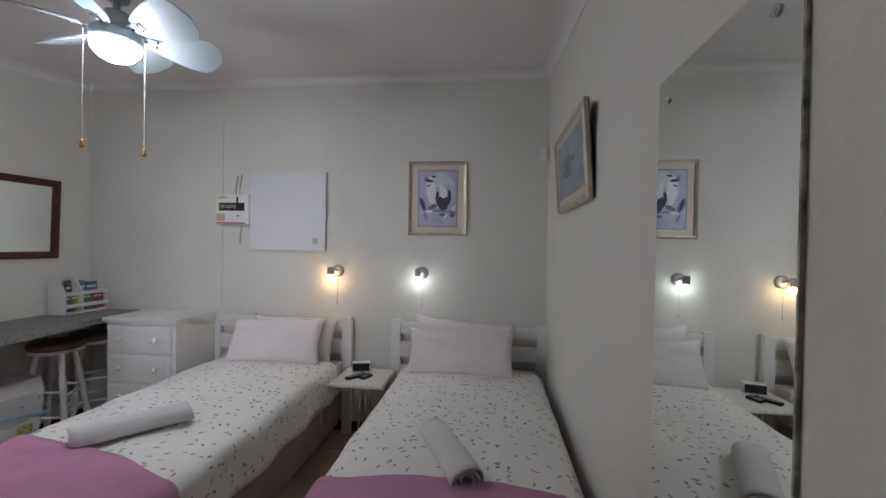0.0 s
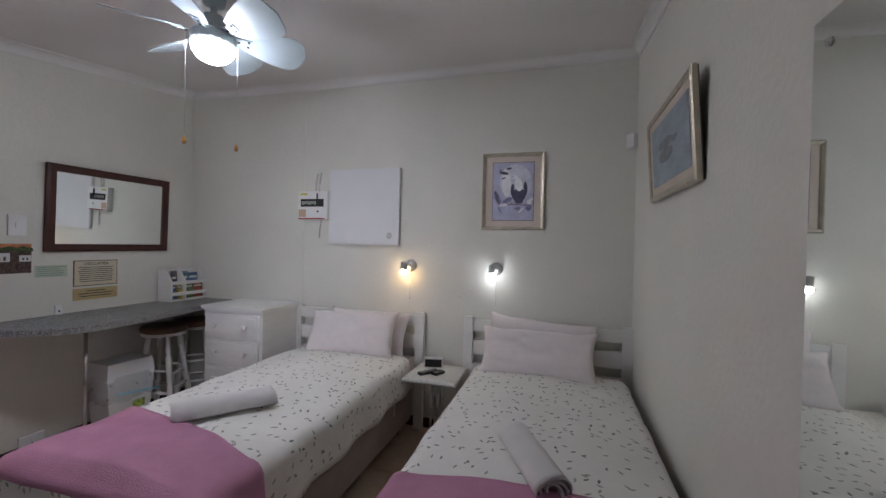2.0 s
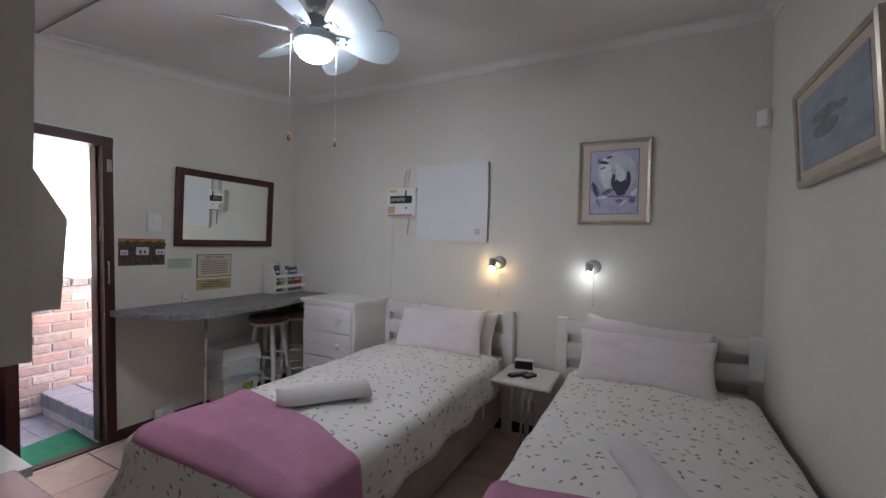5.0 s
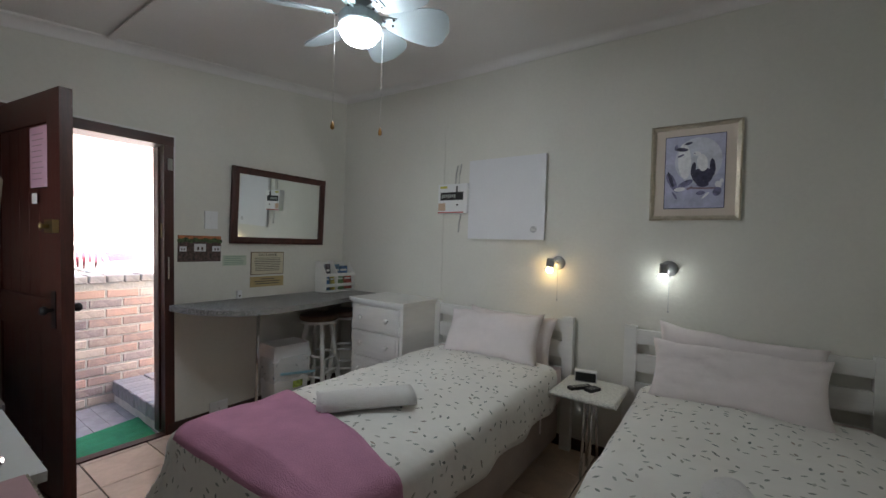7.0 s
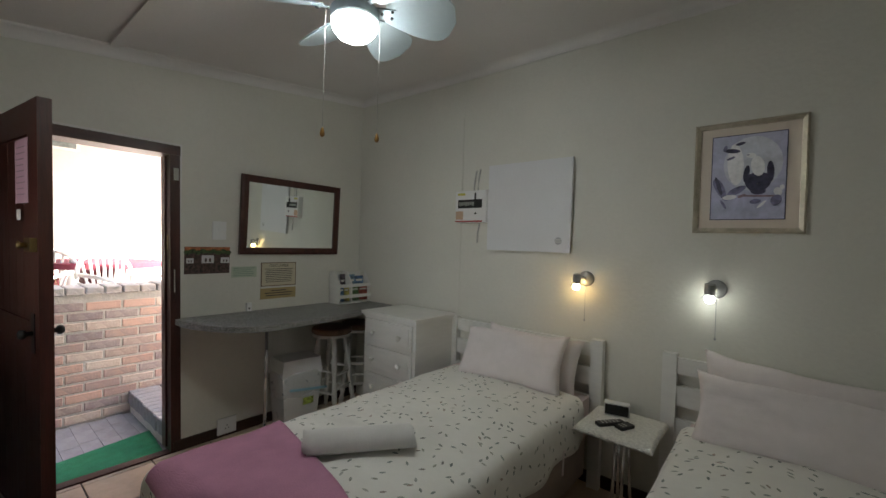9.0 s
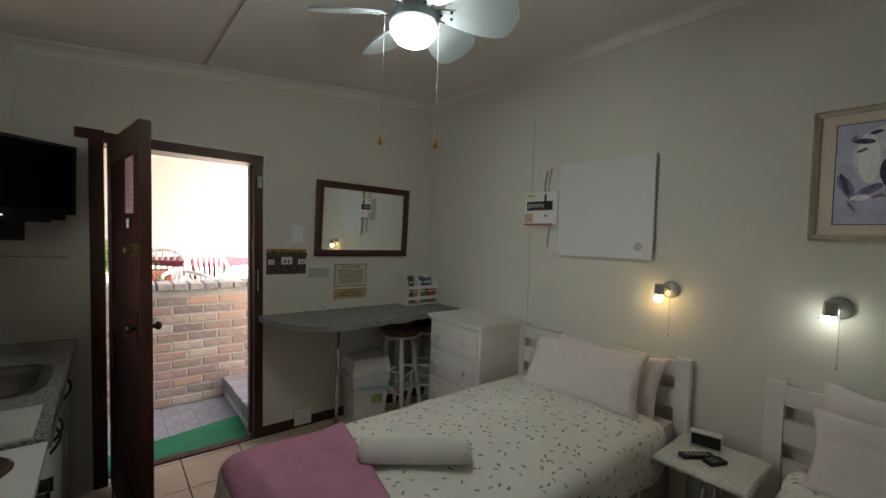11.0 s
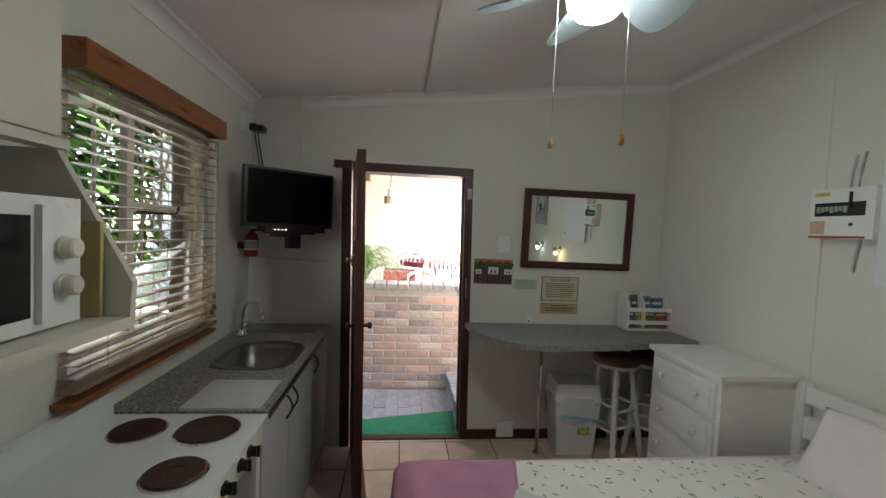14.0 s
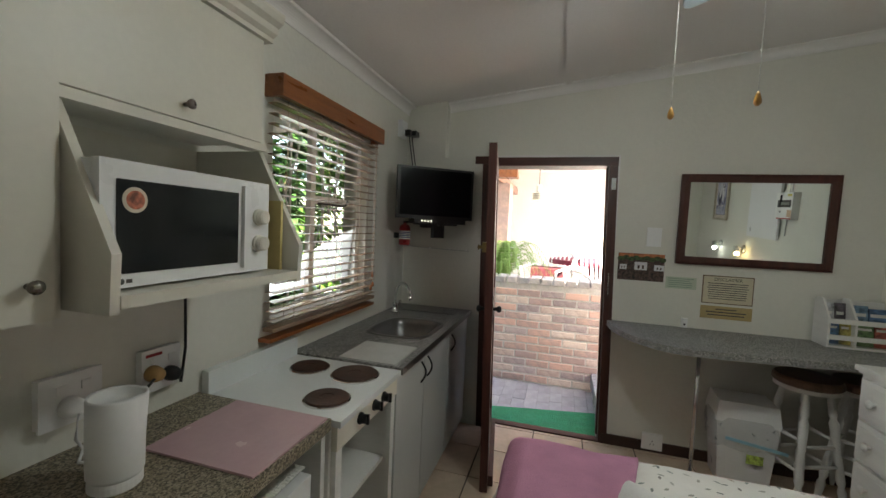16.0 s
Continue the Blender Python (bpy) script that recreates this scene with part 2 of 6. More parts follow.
def frame_bm(w, h, t, d, axis="y"):
    """A flat rectangular frame, mitred, in the xz plane round the origin, from y=0 (wall) to y=-d."""
    bm = bmesh.new()
    o = [(-w / 2, -h / 2), (w / 2, -h / 2), (w / 2, h / 2), (-w / 2, h / 2)]
    i = [(-w / 2 + t, -h / 2 + t), (w / 2 - t, -h / 2 + t), (w / 2 - t, h / 2 - t), (-w / 2 + t, h / 2 - t)]
    e = [(-w / 2 + t * 0.35, -h / 2 + t * 0.35), (w / 2 - t * 0.35, -h / 2 + t * 0.35), (w / 2 - t * 0.35, h / 2 - t * 0.35), (-w / 2 + t * 0.35, h / 2 - t * 0.35)]
    rows = [(o, 0.0), (o, -d * 0.75), (e, -d), (i, -d * 0.8), (i, 0.0)]
    vs = [[bm.verts.new((p[0], y, p[1])) for p in pts] for pts, y in rows]
    for a, b in zip(vs, vs[1:] + vs[:1]):
        for k in range(4):
            bm.faces.new((a[k], a[(k + 1) % 4], b[(k + 1) % 4], b[k]))
    return bm


# ---- large structure ----
def structure(name, bm, material, label, category, bevel=0.0):
    return tagged(part(name, bm, material, bevel=bevel), label, category, "", "structure")


# door opening in the west wall, window opening in the south wall
DY0, DY1, DZ = 0.55, 1.48, 2.05
WX0, WX1, WZ0, WZ1 = -2.66, -1.79, 1.06, 2.02

bm = bmesh.new()
H = 3.1
box(bm, XW - WT, XW, YS - WT, DY0, 0, H)
box(bm, XW - WT, XW, DY0, DY1, DZ, H)
box(bm, XW - WT, XW, DY1, YN + WT, 0, H)
structure("wall_west", bm, WALL, "cream painted plaster wall with the doorway to the patio", "wall")
bm = bmesh.new()
prism(bm, [(YS, 0.0), (DY0 + 0.045, 0.0), (DY0, 2.035), (0.25, 2.035), (0.25, 2.5), (YS, 2.5)], "x", XW + 0.0005, XW + 0.09)
structure("wall_pier", bm, WALL, "cream plaster casing beside the door frame", "wall")
bm = bmesh.new()
box(bm, XW, XE + WT, YN, YN + WT, 0, H)
structure("wall_north", bm, WALL, "cream painted plaster wall behind the beds", "wall")
LX, LSKEW = -2.235, 0.055                       # the lined part of the north wall runs slightly askew


def north_y(x):
    return YN - 0.0015 - LSKEW * max(0.0, (LX - x) / (LX - XW))


bm = bmesh.new()
prism(bm, [(XW + 0.001, YN - 0.0005), (XW + 0.001, north_y(XW)), (LX, north_y(LX)), (LX, YN - 0.0005)], "z", 0.0, 2.765)
structure("wall_skin", bm, WALL, "cream plaster skin on the askew end of the wall", "wall")
bm = bmesh.new()
prism(bm, [(XW + 0.001, north_y(XW) - 0.0005), (XW + 0.001, north_y(XW) - 0.0045), (LX - 0.004, north_y(LX) - 0.0045), (LX - 0.004, north_y(LX) - 0.0005)], "z", 0.0, 2.452)
structure("wall_lining", bm, WALL, "flush plaster lining with a visible seam", "wall", 0.002)
bm = bmesh.new()
box(bm, XE, XE + WT, YB - WT, YN, 0, H)
structure("wall_east", bm, WALL, "cream painted plaster wall beside the bed", "wall")
bm = bmesh.new()
box(bm, XW, WX0, YS - WT, YS, 0, H)
box(bm, WX1, XP, YS - WT, YS, 0, H)
box(bm, WX0, WX1, YS - WT, YS, 0, WZ0)
box(bm, WX0, WX1, YS - WT, YS, WZ1, H)
structure("wall_south", bm, WALL, "cream painted plaster wall of the kitchenette", "wall")
bm = bmesh.new()
box(bm, XP - WT, XP, YB - WT, YS - WT, 0, H)
box(bm, XP, XE, YB - WT, YB, 0, H)
structure("wall_passage", bm, WALL, "plain cream wall of the short passage", "wall")

bm = bmesh.new()
prism(bm, [(YB - WT, ceil_z(YB)), (YN, ceil_z(YN)), (YN, ceil_z(YN) + 0.1), (YB - WT, ceil_z(YB) + 0.1)], "x", XW, XE)
structure("ceiling", bm, CEIL, "sloping white painted board ceiling", "ceiling")
bm = bmesh.new()
prism(bm, [(1.10, ceil_z(1.10) - 0.005), (1.145, ceil_z(1.145) - 0.005), (1.145, ceil_z(1.145)), (1.10, ceil_z(1.10))], "x", XW, XE)
structure("ceiling_strip", bm, CEIL, "white cover strip along the ceiling joint", "trim", 0.002)

# cornice: a small cove profile along each wall
def cove(out=0.058, drop=0.056):
    arc = [(out - (out - 0.006) * math.cos(math.pi / 2 * i / 7), 0.006 + (drop - 0.010) * math.sin(math.pi / 2 * i / 7)) for i in range(8)]
    return [(-0.004, 0), (0.006, 0)] + arc + [(out + 0.003, drop), (out + 0.003, drop + 0.012), (-0.004, drop + 0.012)]


def cornice_run(name, stations, nx, ny):
    """A cove lofted through (x, y) stations along a wall whose face looks towards (nx, ny)."""
    bm = bmesh.new()
    rows = [[bm.verts.new((x + nx * a, y + ny * a, ceil_z(y + ny * 0.03) - 0.056 + b)) for a, b in cove()] for x, y in stations]
    for r0, r1 in zip(rows, rows[1:]):
        for i in range(len(r0)):
            j = (i + 1) % len(r0)
            bm.faces.new((r0[i], r0[j], r1[j], r1[i]))
    bm.faces.new(rows[0]), bm.faces.new(rows[-1][::-1])
    tagged(part(name, bm, CORN), "white coved cornice under the ceiling", "cornice", "", "structure")


cornice_run("cornice_north", [(XW, north_y(XW)), (LX, north_y(LX)), (XE, YN)], 0, -1)
cornice_run("cornice_south", [(XW, YS), (XP, YS)], 0, 1)
cornice_run("cornice_west", [(XW, YS), (XW, YN)], 1, 0)
cornice_run("cornice_east", [(XE, YB), (XE, YN)], -1, 0)

bm = bmesh.new()
box(bm, XW - 0.05, XE, YB, YN, -0.12, -0.006)
structure("floor", bm, GROUT, "dark grouted screed under cream floor tiles", "floor")

bm = bmesh.new()
box(bm, XW + 0.0005, XW + 0.014, DY1 + 0.005, YN - 0.007, 0.0, 0.075)
structure("skirting", bm, SKIRT, "dark brown painted skirting board", "baseboard", 0.003)
bm = bmesh.new()
box(bm, -2.2, XE - 0.014, YN - 0.014, YN - 0.0005, 0.0, 0.075)
structure("skirting_north", bm, SKIRT, "dark brown painted skirting board", "baseboard", 0.003)

# ---- beds ----
def drape(x0, x1, y0, y1, z, left, right, foot, r=0.05, flare=0.10, wave=0.012, step=0.035, seed=0.0, crown=0.02, head=0.0, dip=None, skew=0.0):
    """A cloth over a flat bed top: unrolled lengths hang over the sides and the foot (y0). uv is in metres."""
    bm = bmesh.new()
    uvl = bm.loops.layers.uv.new("UVMap")
    def over(d):
        if d <= 0:
            return 0.0, 0.0
        q = r * math.pi / 2
        if d < q:
            a = d / r
            return r * math.sin(a), r * (1 - math.cos(a))
        return r + (d - q) * flare, r + (d - q) * (1 - flare * 0.3)
    def line(a, b):
        k = max(2, int((b - a) / step))
        return [a + (b - a) * i / k for i in range(k + 1)]
    t_end = y1 + head
    ss, ts = line(x0 - left, x1 + right), line(y0 - foot, y1 + head)
    grid = []
    for s in ss:
        row = []
        for t in ts:
            if skew and t > y0:
                t = y0 + (t - y0) * (1 - skew * min(1, max(0, (s - x0) / (x1 - x0))))
            dl, dr, df, dh = max(0, x0 - s), max(0, s - x1), max(0, y0 - t), max(0, t - y1)
            ox, zx = over(max(dl, dr))
            oy, zy = over(df)
            zh = over(dh)[1] if dh else 0
            x = min(max(s, x0), x1) + (ox if dr > 0 else -ox)
            y = min(max(t, y0), y1) - oy
            if zx > 0 and zy > 0:
                f = min(zx, zy)
                x += (0.13 * f) * (1 if dr > 0 else -1)
                y -= 0.13 * f
            hang = max(zx, zy)
            cz = crown * max(0, 1 - ((s - (x0 + x1) / 2) / ((x1 - x0) / 2)) ** 2) if hang == 0 else 0
            n1 = noise.noise(Vector((s * 3.1 + seed, t * 3.1, seed))) * wave
            n2 = noise.noise(Vector((s * 9 + seed, t * 9, 5 + seed))) * wave * 0.4
            fold = math.sin((t if dl or dr else s) * 17 + seed + 2 * noise.noise(Vector((s, t, seed)))) * min(1, hang / 0.25) * 0.016
            x += fold * (1 if dr > 0 else -1 if dl > 0 else 0)
            y -= fold if df > 0 else 0
            zz = z - hang - zh + cz + n1 + n2 + (dip(s, t) if dip else 0)
            row.append((bm.verts.new((x, y, max(zz, 0.015))), (s, t)))
        grid.append(row)
    for i in range(len(ss) - 1):
        for j in range(len(ts) - 1):
            q = (grid[i][j], grid[i + 1][j], grid[i + 1][j + 1], grid[i][j + 1])
            f = bm.faces.new([v for v, _ in q])
            for lp, (_, u) in zip(f.loops, q):
                lp[uvl].uv = u
    return bm


def thick(ob, t, off=-1):
    s = ob.modifiers.new("thick", "SOLIDIFY")
    s.thickness, s.offset = t, off
    return ob


def headboard(parent, w):
    for sx in (-1, 1):
        part("post", bx(sx * w / 2 - 0.035, sx * w / 2 + 0.035, -0.025, 0.025, 0.0, 0.905), WHITE, parent, bevel=0.006)
    for z0, z1 in ((0.80, 0.885), (0.625, 0.735), (0.44, 0.555)):
        part("rail", bx(-w / 2 + 0.034, w / 2 - 0.034, -0.014, 0.014, z0, z1), WHITE, parent, bevel=0.005)


def bed(xc, w, label, mx, mw):
    b = thing("bed", (xc, 0, 0), label, "bed", "twin beds")
    hb = new("headboard")
    hb.parent, hb.location = b, (0, 3.035, 0)
    headboard(hb, w)
    y0, y1 = 1.03, 2.985
    part("base", bx(mx - mw / 2 + 0.02, mx + mw / 2 - 0.02, y0 + 0.02, y1, 0.09, 0.34), BEDBASE, b, "beige cloth covered bed base", bevel=0.02)
    for sx in (-1, 1):
        for yy in (y0 + 0.1, y1 - 0.1):
            leg = bmesh.new()
            lathe(leg, [(0.02, 0), (0.028, 0.02), (0.03, 0.092)], 12, Matrix.Translation((mx + sx * (mw / 2 - 0.1), yy, 0)))
            part("leg", leg, BLACK, b)
    part("mattress", bx(mx - mw / 2, mx + mw / 2, y0 + 0.01, y1, 0.341, 0.565), SHEET, b, "mattress in a pale pink sheet", bevel=0.035)
    return b


def duvet(xc, w, y0, y1, left, right, foot, seed):
    ob = part("duvet", drape(xc - w / 2, xc + w / 2, y0, y1, 0.615, left, right, foot, r=0.06, flare=0.05, seed=seed, wave=0.016, crown=0.03, head=0.03), DUVET, None, smooth=True)
    tagged(ob, "white cotton duvet with a small scattered leaf print on a bed", "duvet", "bedding")
    return thick(ob, 0.028)


B1X, B1W, B2X, B2W = -1.695, 1.10, -0.205, 1.10
bed(B1X, B1W, "white slatted wooden bed with a beige base, beside the chest", 0.035, 0.98)
bed(B2X, B2W, "white slatted wooden bed pushed against the plaster wall", 0.035, 0.94)
tied = duvet(-1.61, 0.84, 1.045, 2.80, 0.40, 0.27, 0.42, 1.3)
bm = bmesh.new()
prism(bm, [(2.50, 0.305), (2.515, 0.30), (2.522, 0.43), (2.506, 0.43)], "x", -1.128, -1.124)
part("ribbon_tie", bm, PILLOWPINK, tied, "pale ribbon tie hanging from the hem")
duvet(-0.17, 0.87, 1.02, 2.80, 0.27, 0.10, 0.42, 4.1)


def throw(xc, w, y0, y1, left, right, foot, seed, skew=0.0):
    ob = part("throw_blanket", drape(xc - w / 2, xc + w / 2, y0, y1, 0.640, left, right, foot, r=0.065, seed=seed, wave=0.018, crown=0.034, flare=0.12, skew=skew, step=0.022), PINKFLEECE, None, smooth=True)
    tagged(ob, "pink fleece throw blanket laid over the foot of a bed", "blanket", "throws")
    return thick(ob, 0.014)


throw(-1.60, 0.83, 1.035, 1.475, 0.015, 0.42, 0.085, 2.2, 0.42)
throw(-0.17, 0.87, 1.02, 1.385, 0.30, 0.04, 0.085, 7.7, 0.02)


def pillow(name, m, w, h, d, material, label, seed=0.0):
    bm = bmesh.new()
    N, M = 30, 20
    for side in (1, -1):
        g = []
        for i in range(N + 1):
            u = -1 + 2 * i / N
            row = []
            for j in range(M + 1):
                v = -1 + 2 * j / M
                e = (max(0, 1 - abs(u) ** 3.0) * max(0, 1 - abs(v) ** 3.0)) ** 0.42
                pin = 1 - 0.08 * (1 - abs(v) ** 2) * abs(u) ** 6
                pin2 = 1 - 0.13 * (1 - abs(u) ** 2) * abs(v) ** 6
                y = side * d / 2 * e * (1 + 0.18 * noise.noise(Vector((u * 2 + seed, v * 2, side)))) + 0.006 * noise.noise(Vector((u * 5, v * 5 + seed, 1)))
                row.append(bm.verts.new((u * w / 2 * pin, y, v * h / 2 * pin2 + 0.012 * noise.noise(Vector((u * 2.3, seed, 2))))))
            g.append(row)
        for i in range(N):
            for j in range(M):
                bm.faces.new((g[i][j], g[i + 1][j], g[i + 1][j + 1], g[i][j + 1]))
    bmesh.ops.remove_doubles(bm, verts=bm.verts, dist=0.0015)
    ob = part(name, bm, material, None, smooth=True)
    ob.matrix_world = m
    return tagged(ob, label, "pillow", "pillows")


for x, y, z, rx, ry, rz, w, h, label, seed in (
        (-1.545, 2.915, 0.725, -16, 2, 0, 0.68, 0.38, "pale pink pillow propped against a white headboard", 3.0),
        (-1.595, 2.765, 0.755, -33, -2, 5, 0.70, 0.37, "pale pink pillow leaning on another pillow", 6.0),
        (-0.235, 2.92, 0.752, -12, 4, 0, 0.74, 0.39, "pale pink pillow with a peaked corner against a headboard", 4.0),
        (-0.235, 2.735, 0.742, -28, 0, -1, 0.745, 0.338, "pale pink pillow leaning on another pillow", 7.0)):
    pillow("pillow", pose(x, y, z, rx, ry, rz), w, h, 0.15, PILLOWPINK, label, seed)


def towel_roll(m, length, r, label):
    bm = bmesh.new()
    turns, seg, rings = 2.6, 26, 14
    prof = []
    K = int(turns * seg)
    for i in range(K + 1):
        a = 2 * math.pi * i / seg
        prof.append((r * (0.30 + 0.70 * i / K) * math.cos(a), r * (0.30 + 0.70 * i / K) * math.sin(a)))
    rows = []
    for j in range(rings + 1):
        x = -length / 2 + length * j / rings
        rows.append([bm.verts.new((x + 0.010 * math.sin(i * 0.3), p[0] * (1 + 0.05 * noise.noise(Vector((x * 6, i * 0.05, 3)))), p[1] * 0.82)) for i, p in enumerate(prof)])
    for a, b in zip(rows, rows[1:]):
        for i in range(K):
            bm.faces.new((a[i], a[i + 1], b[i + 1], b[i]))
    ob = part("rolled_towel", bm, TOWEL, None, smooth=True)
    ob.matrix_world = m
    thick(ob, 0.007, 0)
    return tagged(ob, label, "towel", "towels")


towel_roll(pose(-1.555, 1.55, 0.688, 0, 0, 53), 0.41, 0.058, "white terry towel rolled up on the duvet")
towel_roll(pose(-0.185, 1.53, 0.683, 0, 0, 115), 0.40, 0.064, "white terry towel rolled up on the duvet")


# ---- chest of drawers ----
def chest():
    x0, x1, y0, y1 = -2.80, -2.255, 2.60, 3.03
    c = thing("chest_of_drawers", ((x0 + x1) / 2, (y0 + y1) / 2, 0), "white painted wooden chest of four drawers", "chest")
    w, d = x1 - x0, y1 - y0
    part("body", bx(-w / 2, w / 2, -d / 2, d / 2, 0.0, 0.885), WHITE, c, bevel=0.004)
    top = bx(-w / 2 - 0.02, w / 2 + 0.02, -d / 2 - 0.025, d / 2 + 0.005, 0.895, 0.92)
    part("top", top, WHITE, c, bevel=0.008)
    mo = bx(-w / 2 - 0.01, w / 2 + 0.01, -d / 2 - 0.014, d / 2, 0.8855, 0.8945)
    part("moulding", mo, WHITE, c, bevel=0.003)
    for k in range(4):
        z1 = 0.865 - k * 0.205
        dr = part("drawer", bx(-w / 2 + 0.025, w / 2 - 0.025, -d / 2 - 0.018, -d / 2 - 0.0005, z1 - 0.185, z1), WHITE, c, bevel=0.007)
        part("panel", bx(-w / 2 + 0.05, w / 2 - 0.05, -d / 2 - 0.0225, -d / 2 - 0.0185, z1 - 0.16, z1 - 0.025), WHITE, dr, bevel=0.002)
        for sx in (-1, 1):
            kn = bmesh.new()
            lathe(kn, [(0.008, 0), (0.008, 0.012), (0.019, 0.02), (0.021, 0.028), (0.014, 0.036), (0.004, 0.039)], 14, pose(sx * 0.14, -d / 2 - 0.0225, z1 - 0.0925, 90))
            part("knob", kn, WHITE, dr, smooth=True)


chest()


# ---- breakfast bar, stools, bin ----
def bar_counter():
    c = thing("breakfast_bar", (XW, 1.5, 0), "grey speckled laminate wall counter on a chrome pole", "counter")
    pts = [(0.001, -0.012)]
    for i in range(13):
        a = math.pi / 2 * i / 12
        pts.append((0.60 * math.sin(a), 0.36 - 0.38 * math.cos(a)))
    pts += [(0.595, 0.5), (0.57, 0.8), (0.45, 1.563), (0.001, 1.563)]
    bm = bmesh.new()
    prism(bm, [(x, y) for x, y in pts], "z", 0.862, 0.90)
    part("top", bm, GRANITE, c, bevel=0.006)
    bm = bmesh.new()
    tube(bm, [(0.21, 0.51, 0.0), (0.21, 0.51, 0.8615)], 0.0125, 14)
    part("pole", bm, CHROME, c, "slim chrome support pole", smooth=True)
    bm = bmesh.new()
    lathe(bm, [(0.03, 0.0), (0.03, 0.004), (0.016, 0.008)], 16, Matrix.Translation((0.21, 0.51, 0)))
    part("foot", bm, CHROME, c)


bar_counter()

SEATWOOD = mat("brown stained stool seat", (0.17, 0.095, 0.06), 0.4, var=0.2, scale=5, bump=0.05, stretch=(1, 5, 1))


def stool(x, y, rz):
    s = thing("bar_stool", (x, y, 0, 0, 0, rz), "white turned-leg bar stool with a round brown seat", "stool", "stools under the bar")
    bm = bmesh.new()
    lathe(bm, [(0.02, 0.640), (0.155, 0.640), (0.165, 0.650), (0.165, 0.672), (0.155, 0.685), (0.10, 0.687), (0.02, 0.684)], 28)
    seat = part("seat", bm, SEATWOOD, s, "round brown wooden seat", smooth=False)
    bm = bmesh.new()
    lathe(bm, [(0.12, 0.618), (0.155, 0.618), (0.158, 0.6395), (0.12, 0.6395)], 28)
    part("ring", bm, WHITE, s)
    s.scale = (1.0, 1.0, 1.07)
    for k in range(4):
        a = math.pi / 4 + k * math.pi / 2
        c, n = math.cos(a), math.sin(a)
        top, bot = Vector((0.10 * c, 0.10 * n, 0.63)), Vector((0.205 * c, 0.205 * n, 0.0))
        bm = bmesh.new()
        prof = [(0, 0.013), (0.08, 0.018), (0.16, 0.022), (0.2, 0.014), (0.24, 0.022), (0.5, 0.018), (0.72, 0.024), (0.76, 0.014), (0.8, 0.022), (0.92, 0.017), (1, 0.016)]
        tube(bm, [bot.lerp(top, q) for q, _ in prof], [r for _, r in prof], 10)
        part("leg", bm, WHITE, s, smooth=True)
    for zz, q in ((0.20, 0.32), (0.33, 0.52)):
        for k in range(4):
            a, b = math.pi / 4 + k * math.pi / 2, math.pi / 4 + (k + 1) * math.pi / 2
            r = 0.205 + (0.10 - 0.205) * q
            if (k % 2 == 0) == (zz < 0.3):
                zq = zz
            else:
                zq = zz + 0.03
            bm = bmesh.new()
            p0, p1 = Vector((r * math.cos(a), r * math.sin(a), zq)), Vector((r * math.cos(b), r * math.sin(b), zq))
            tube(bm, [p0, p0.lerp(p1, 0.5), p1], [0.008, 0.011, 0.008], 8)
            part("stretcher", bm, WHITE, s, smooth=True)
    return s


stool(-3.19, 2.572, 20)
stool(-3.20, 2.87, 50)

# ---- ceiling fan with lamp ----
FANWHITE = mat("white enamel", (0.40, 0.47, 0.50), 0.35, var=0.02, scale=4, bump=0)
BOWL = glow("lit glass bowl", (0.80, 0.94, 1.0), 10.0)


def ceiling_fan():
    fx, fy = -1.645, 1.535
    f = thing("ceiling_fan", (fx, fy, 0), "white six-blade ceiling fan with a lit glass bowl", "fan")
    zc = ceil_z(fy)
    bm = bmesh.new()
    tube(bm, [(0, 0, 2.40), (0, 0, zc + 0.02)], 0.014, 12)
    part("rod", bm, FANWHITE, f, smooth=True)
    bm = bmesh.new()
    lathe(bm, [(0.02, 2.50), (0.045, 2.51), (0.062, 2.60), (0.062, 2.62)], 24)
    part("canopy", bm, FANWHITE, f, smooth=True)
    bm = bmesh.new()
    lathe(bm, [(0.03, 2.322), (0.088, 2.322), (0.094, 2.332), (0.095, 2.366), (0.085, 2.378), (0.05, 2.384), (0.055, 2.40), (0.045, 2.455), (0.018, 2.465)], 28)
    part("motor", bm, FANWHITE, f, smooth=False)
    bm = bmesh.new()
    lathe(bm, [(0.004, 2.248), (0.036, 2.252), (0.066, 2.268), (0.086, 2.294), (0.091, 2.321), (0.02, 2.3215)], 28)
    part("bowl", bm, BOWL, f, "glowing opal glass bowl", smooth=True)
    for k in range(6):
        a = math.radians(-10 + 60 * k)
        bm = bmesh.new()
        out = []
        for i in range(15):
            q = i / 14
            out.append((0.12 + 0.29 * q, 0.04 + 0.058 * math.sin(min(1, q * 1.35) * math.pi / 2) if q < 0.74 else 0.098 * math.sqrt(max(0.0, 1 - ((q - 0.74) / 0.26) ** 2))))
        pts = [(x, w) for x, w in out] + [(x, -w) for x, w in out[::-1] if w > 0.001]
        prism(bm, pts, "z", -0.003, 0.003)
        m = pose(0, 0, 2.376, 0, 0, math.degrees(a)) @ pose(0, 0, 0, -24)
        for v in bm.verts:
            v.co = m @ v.co
        bl = part("blade", bm, FANWHITE, f)
        bm = bmesh.new()
        box(bm, 0.07, 0.16, -0.022, 0.022, -0.009, -0.0035, m)
        part("bracket", bm, FANWHITE, bl)
        for j, (sx, sy) in enumerate(((0.145, 0.014), (0.145, -0.014), (0.105, 0.0))):
            bm = bmesh.new()
            lathe(bm, [(0.005, -0.014), (0.006, -0.011), (0.006, -0.0092)], 8, m @ Matrix.Translation((sx, sy, 0)))
            part("screw", bm, BLACK, bl)
    return f


ceiling_fan()

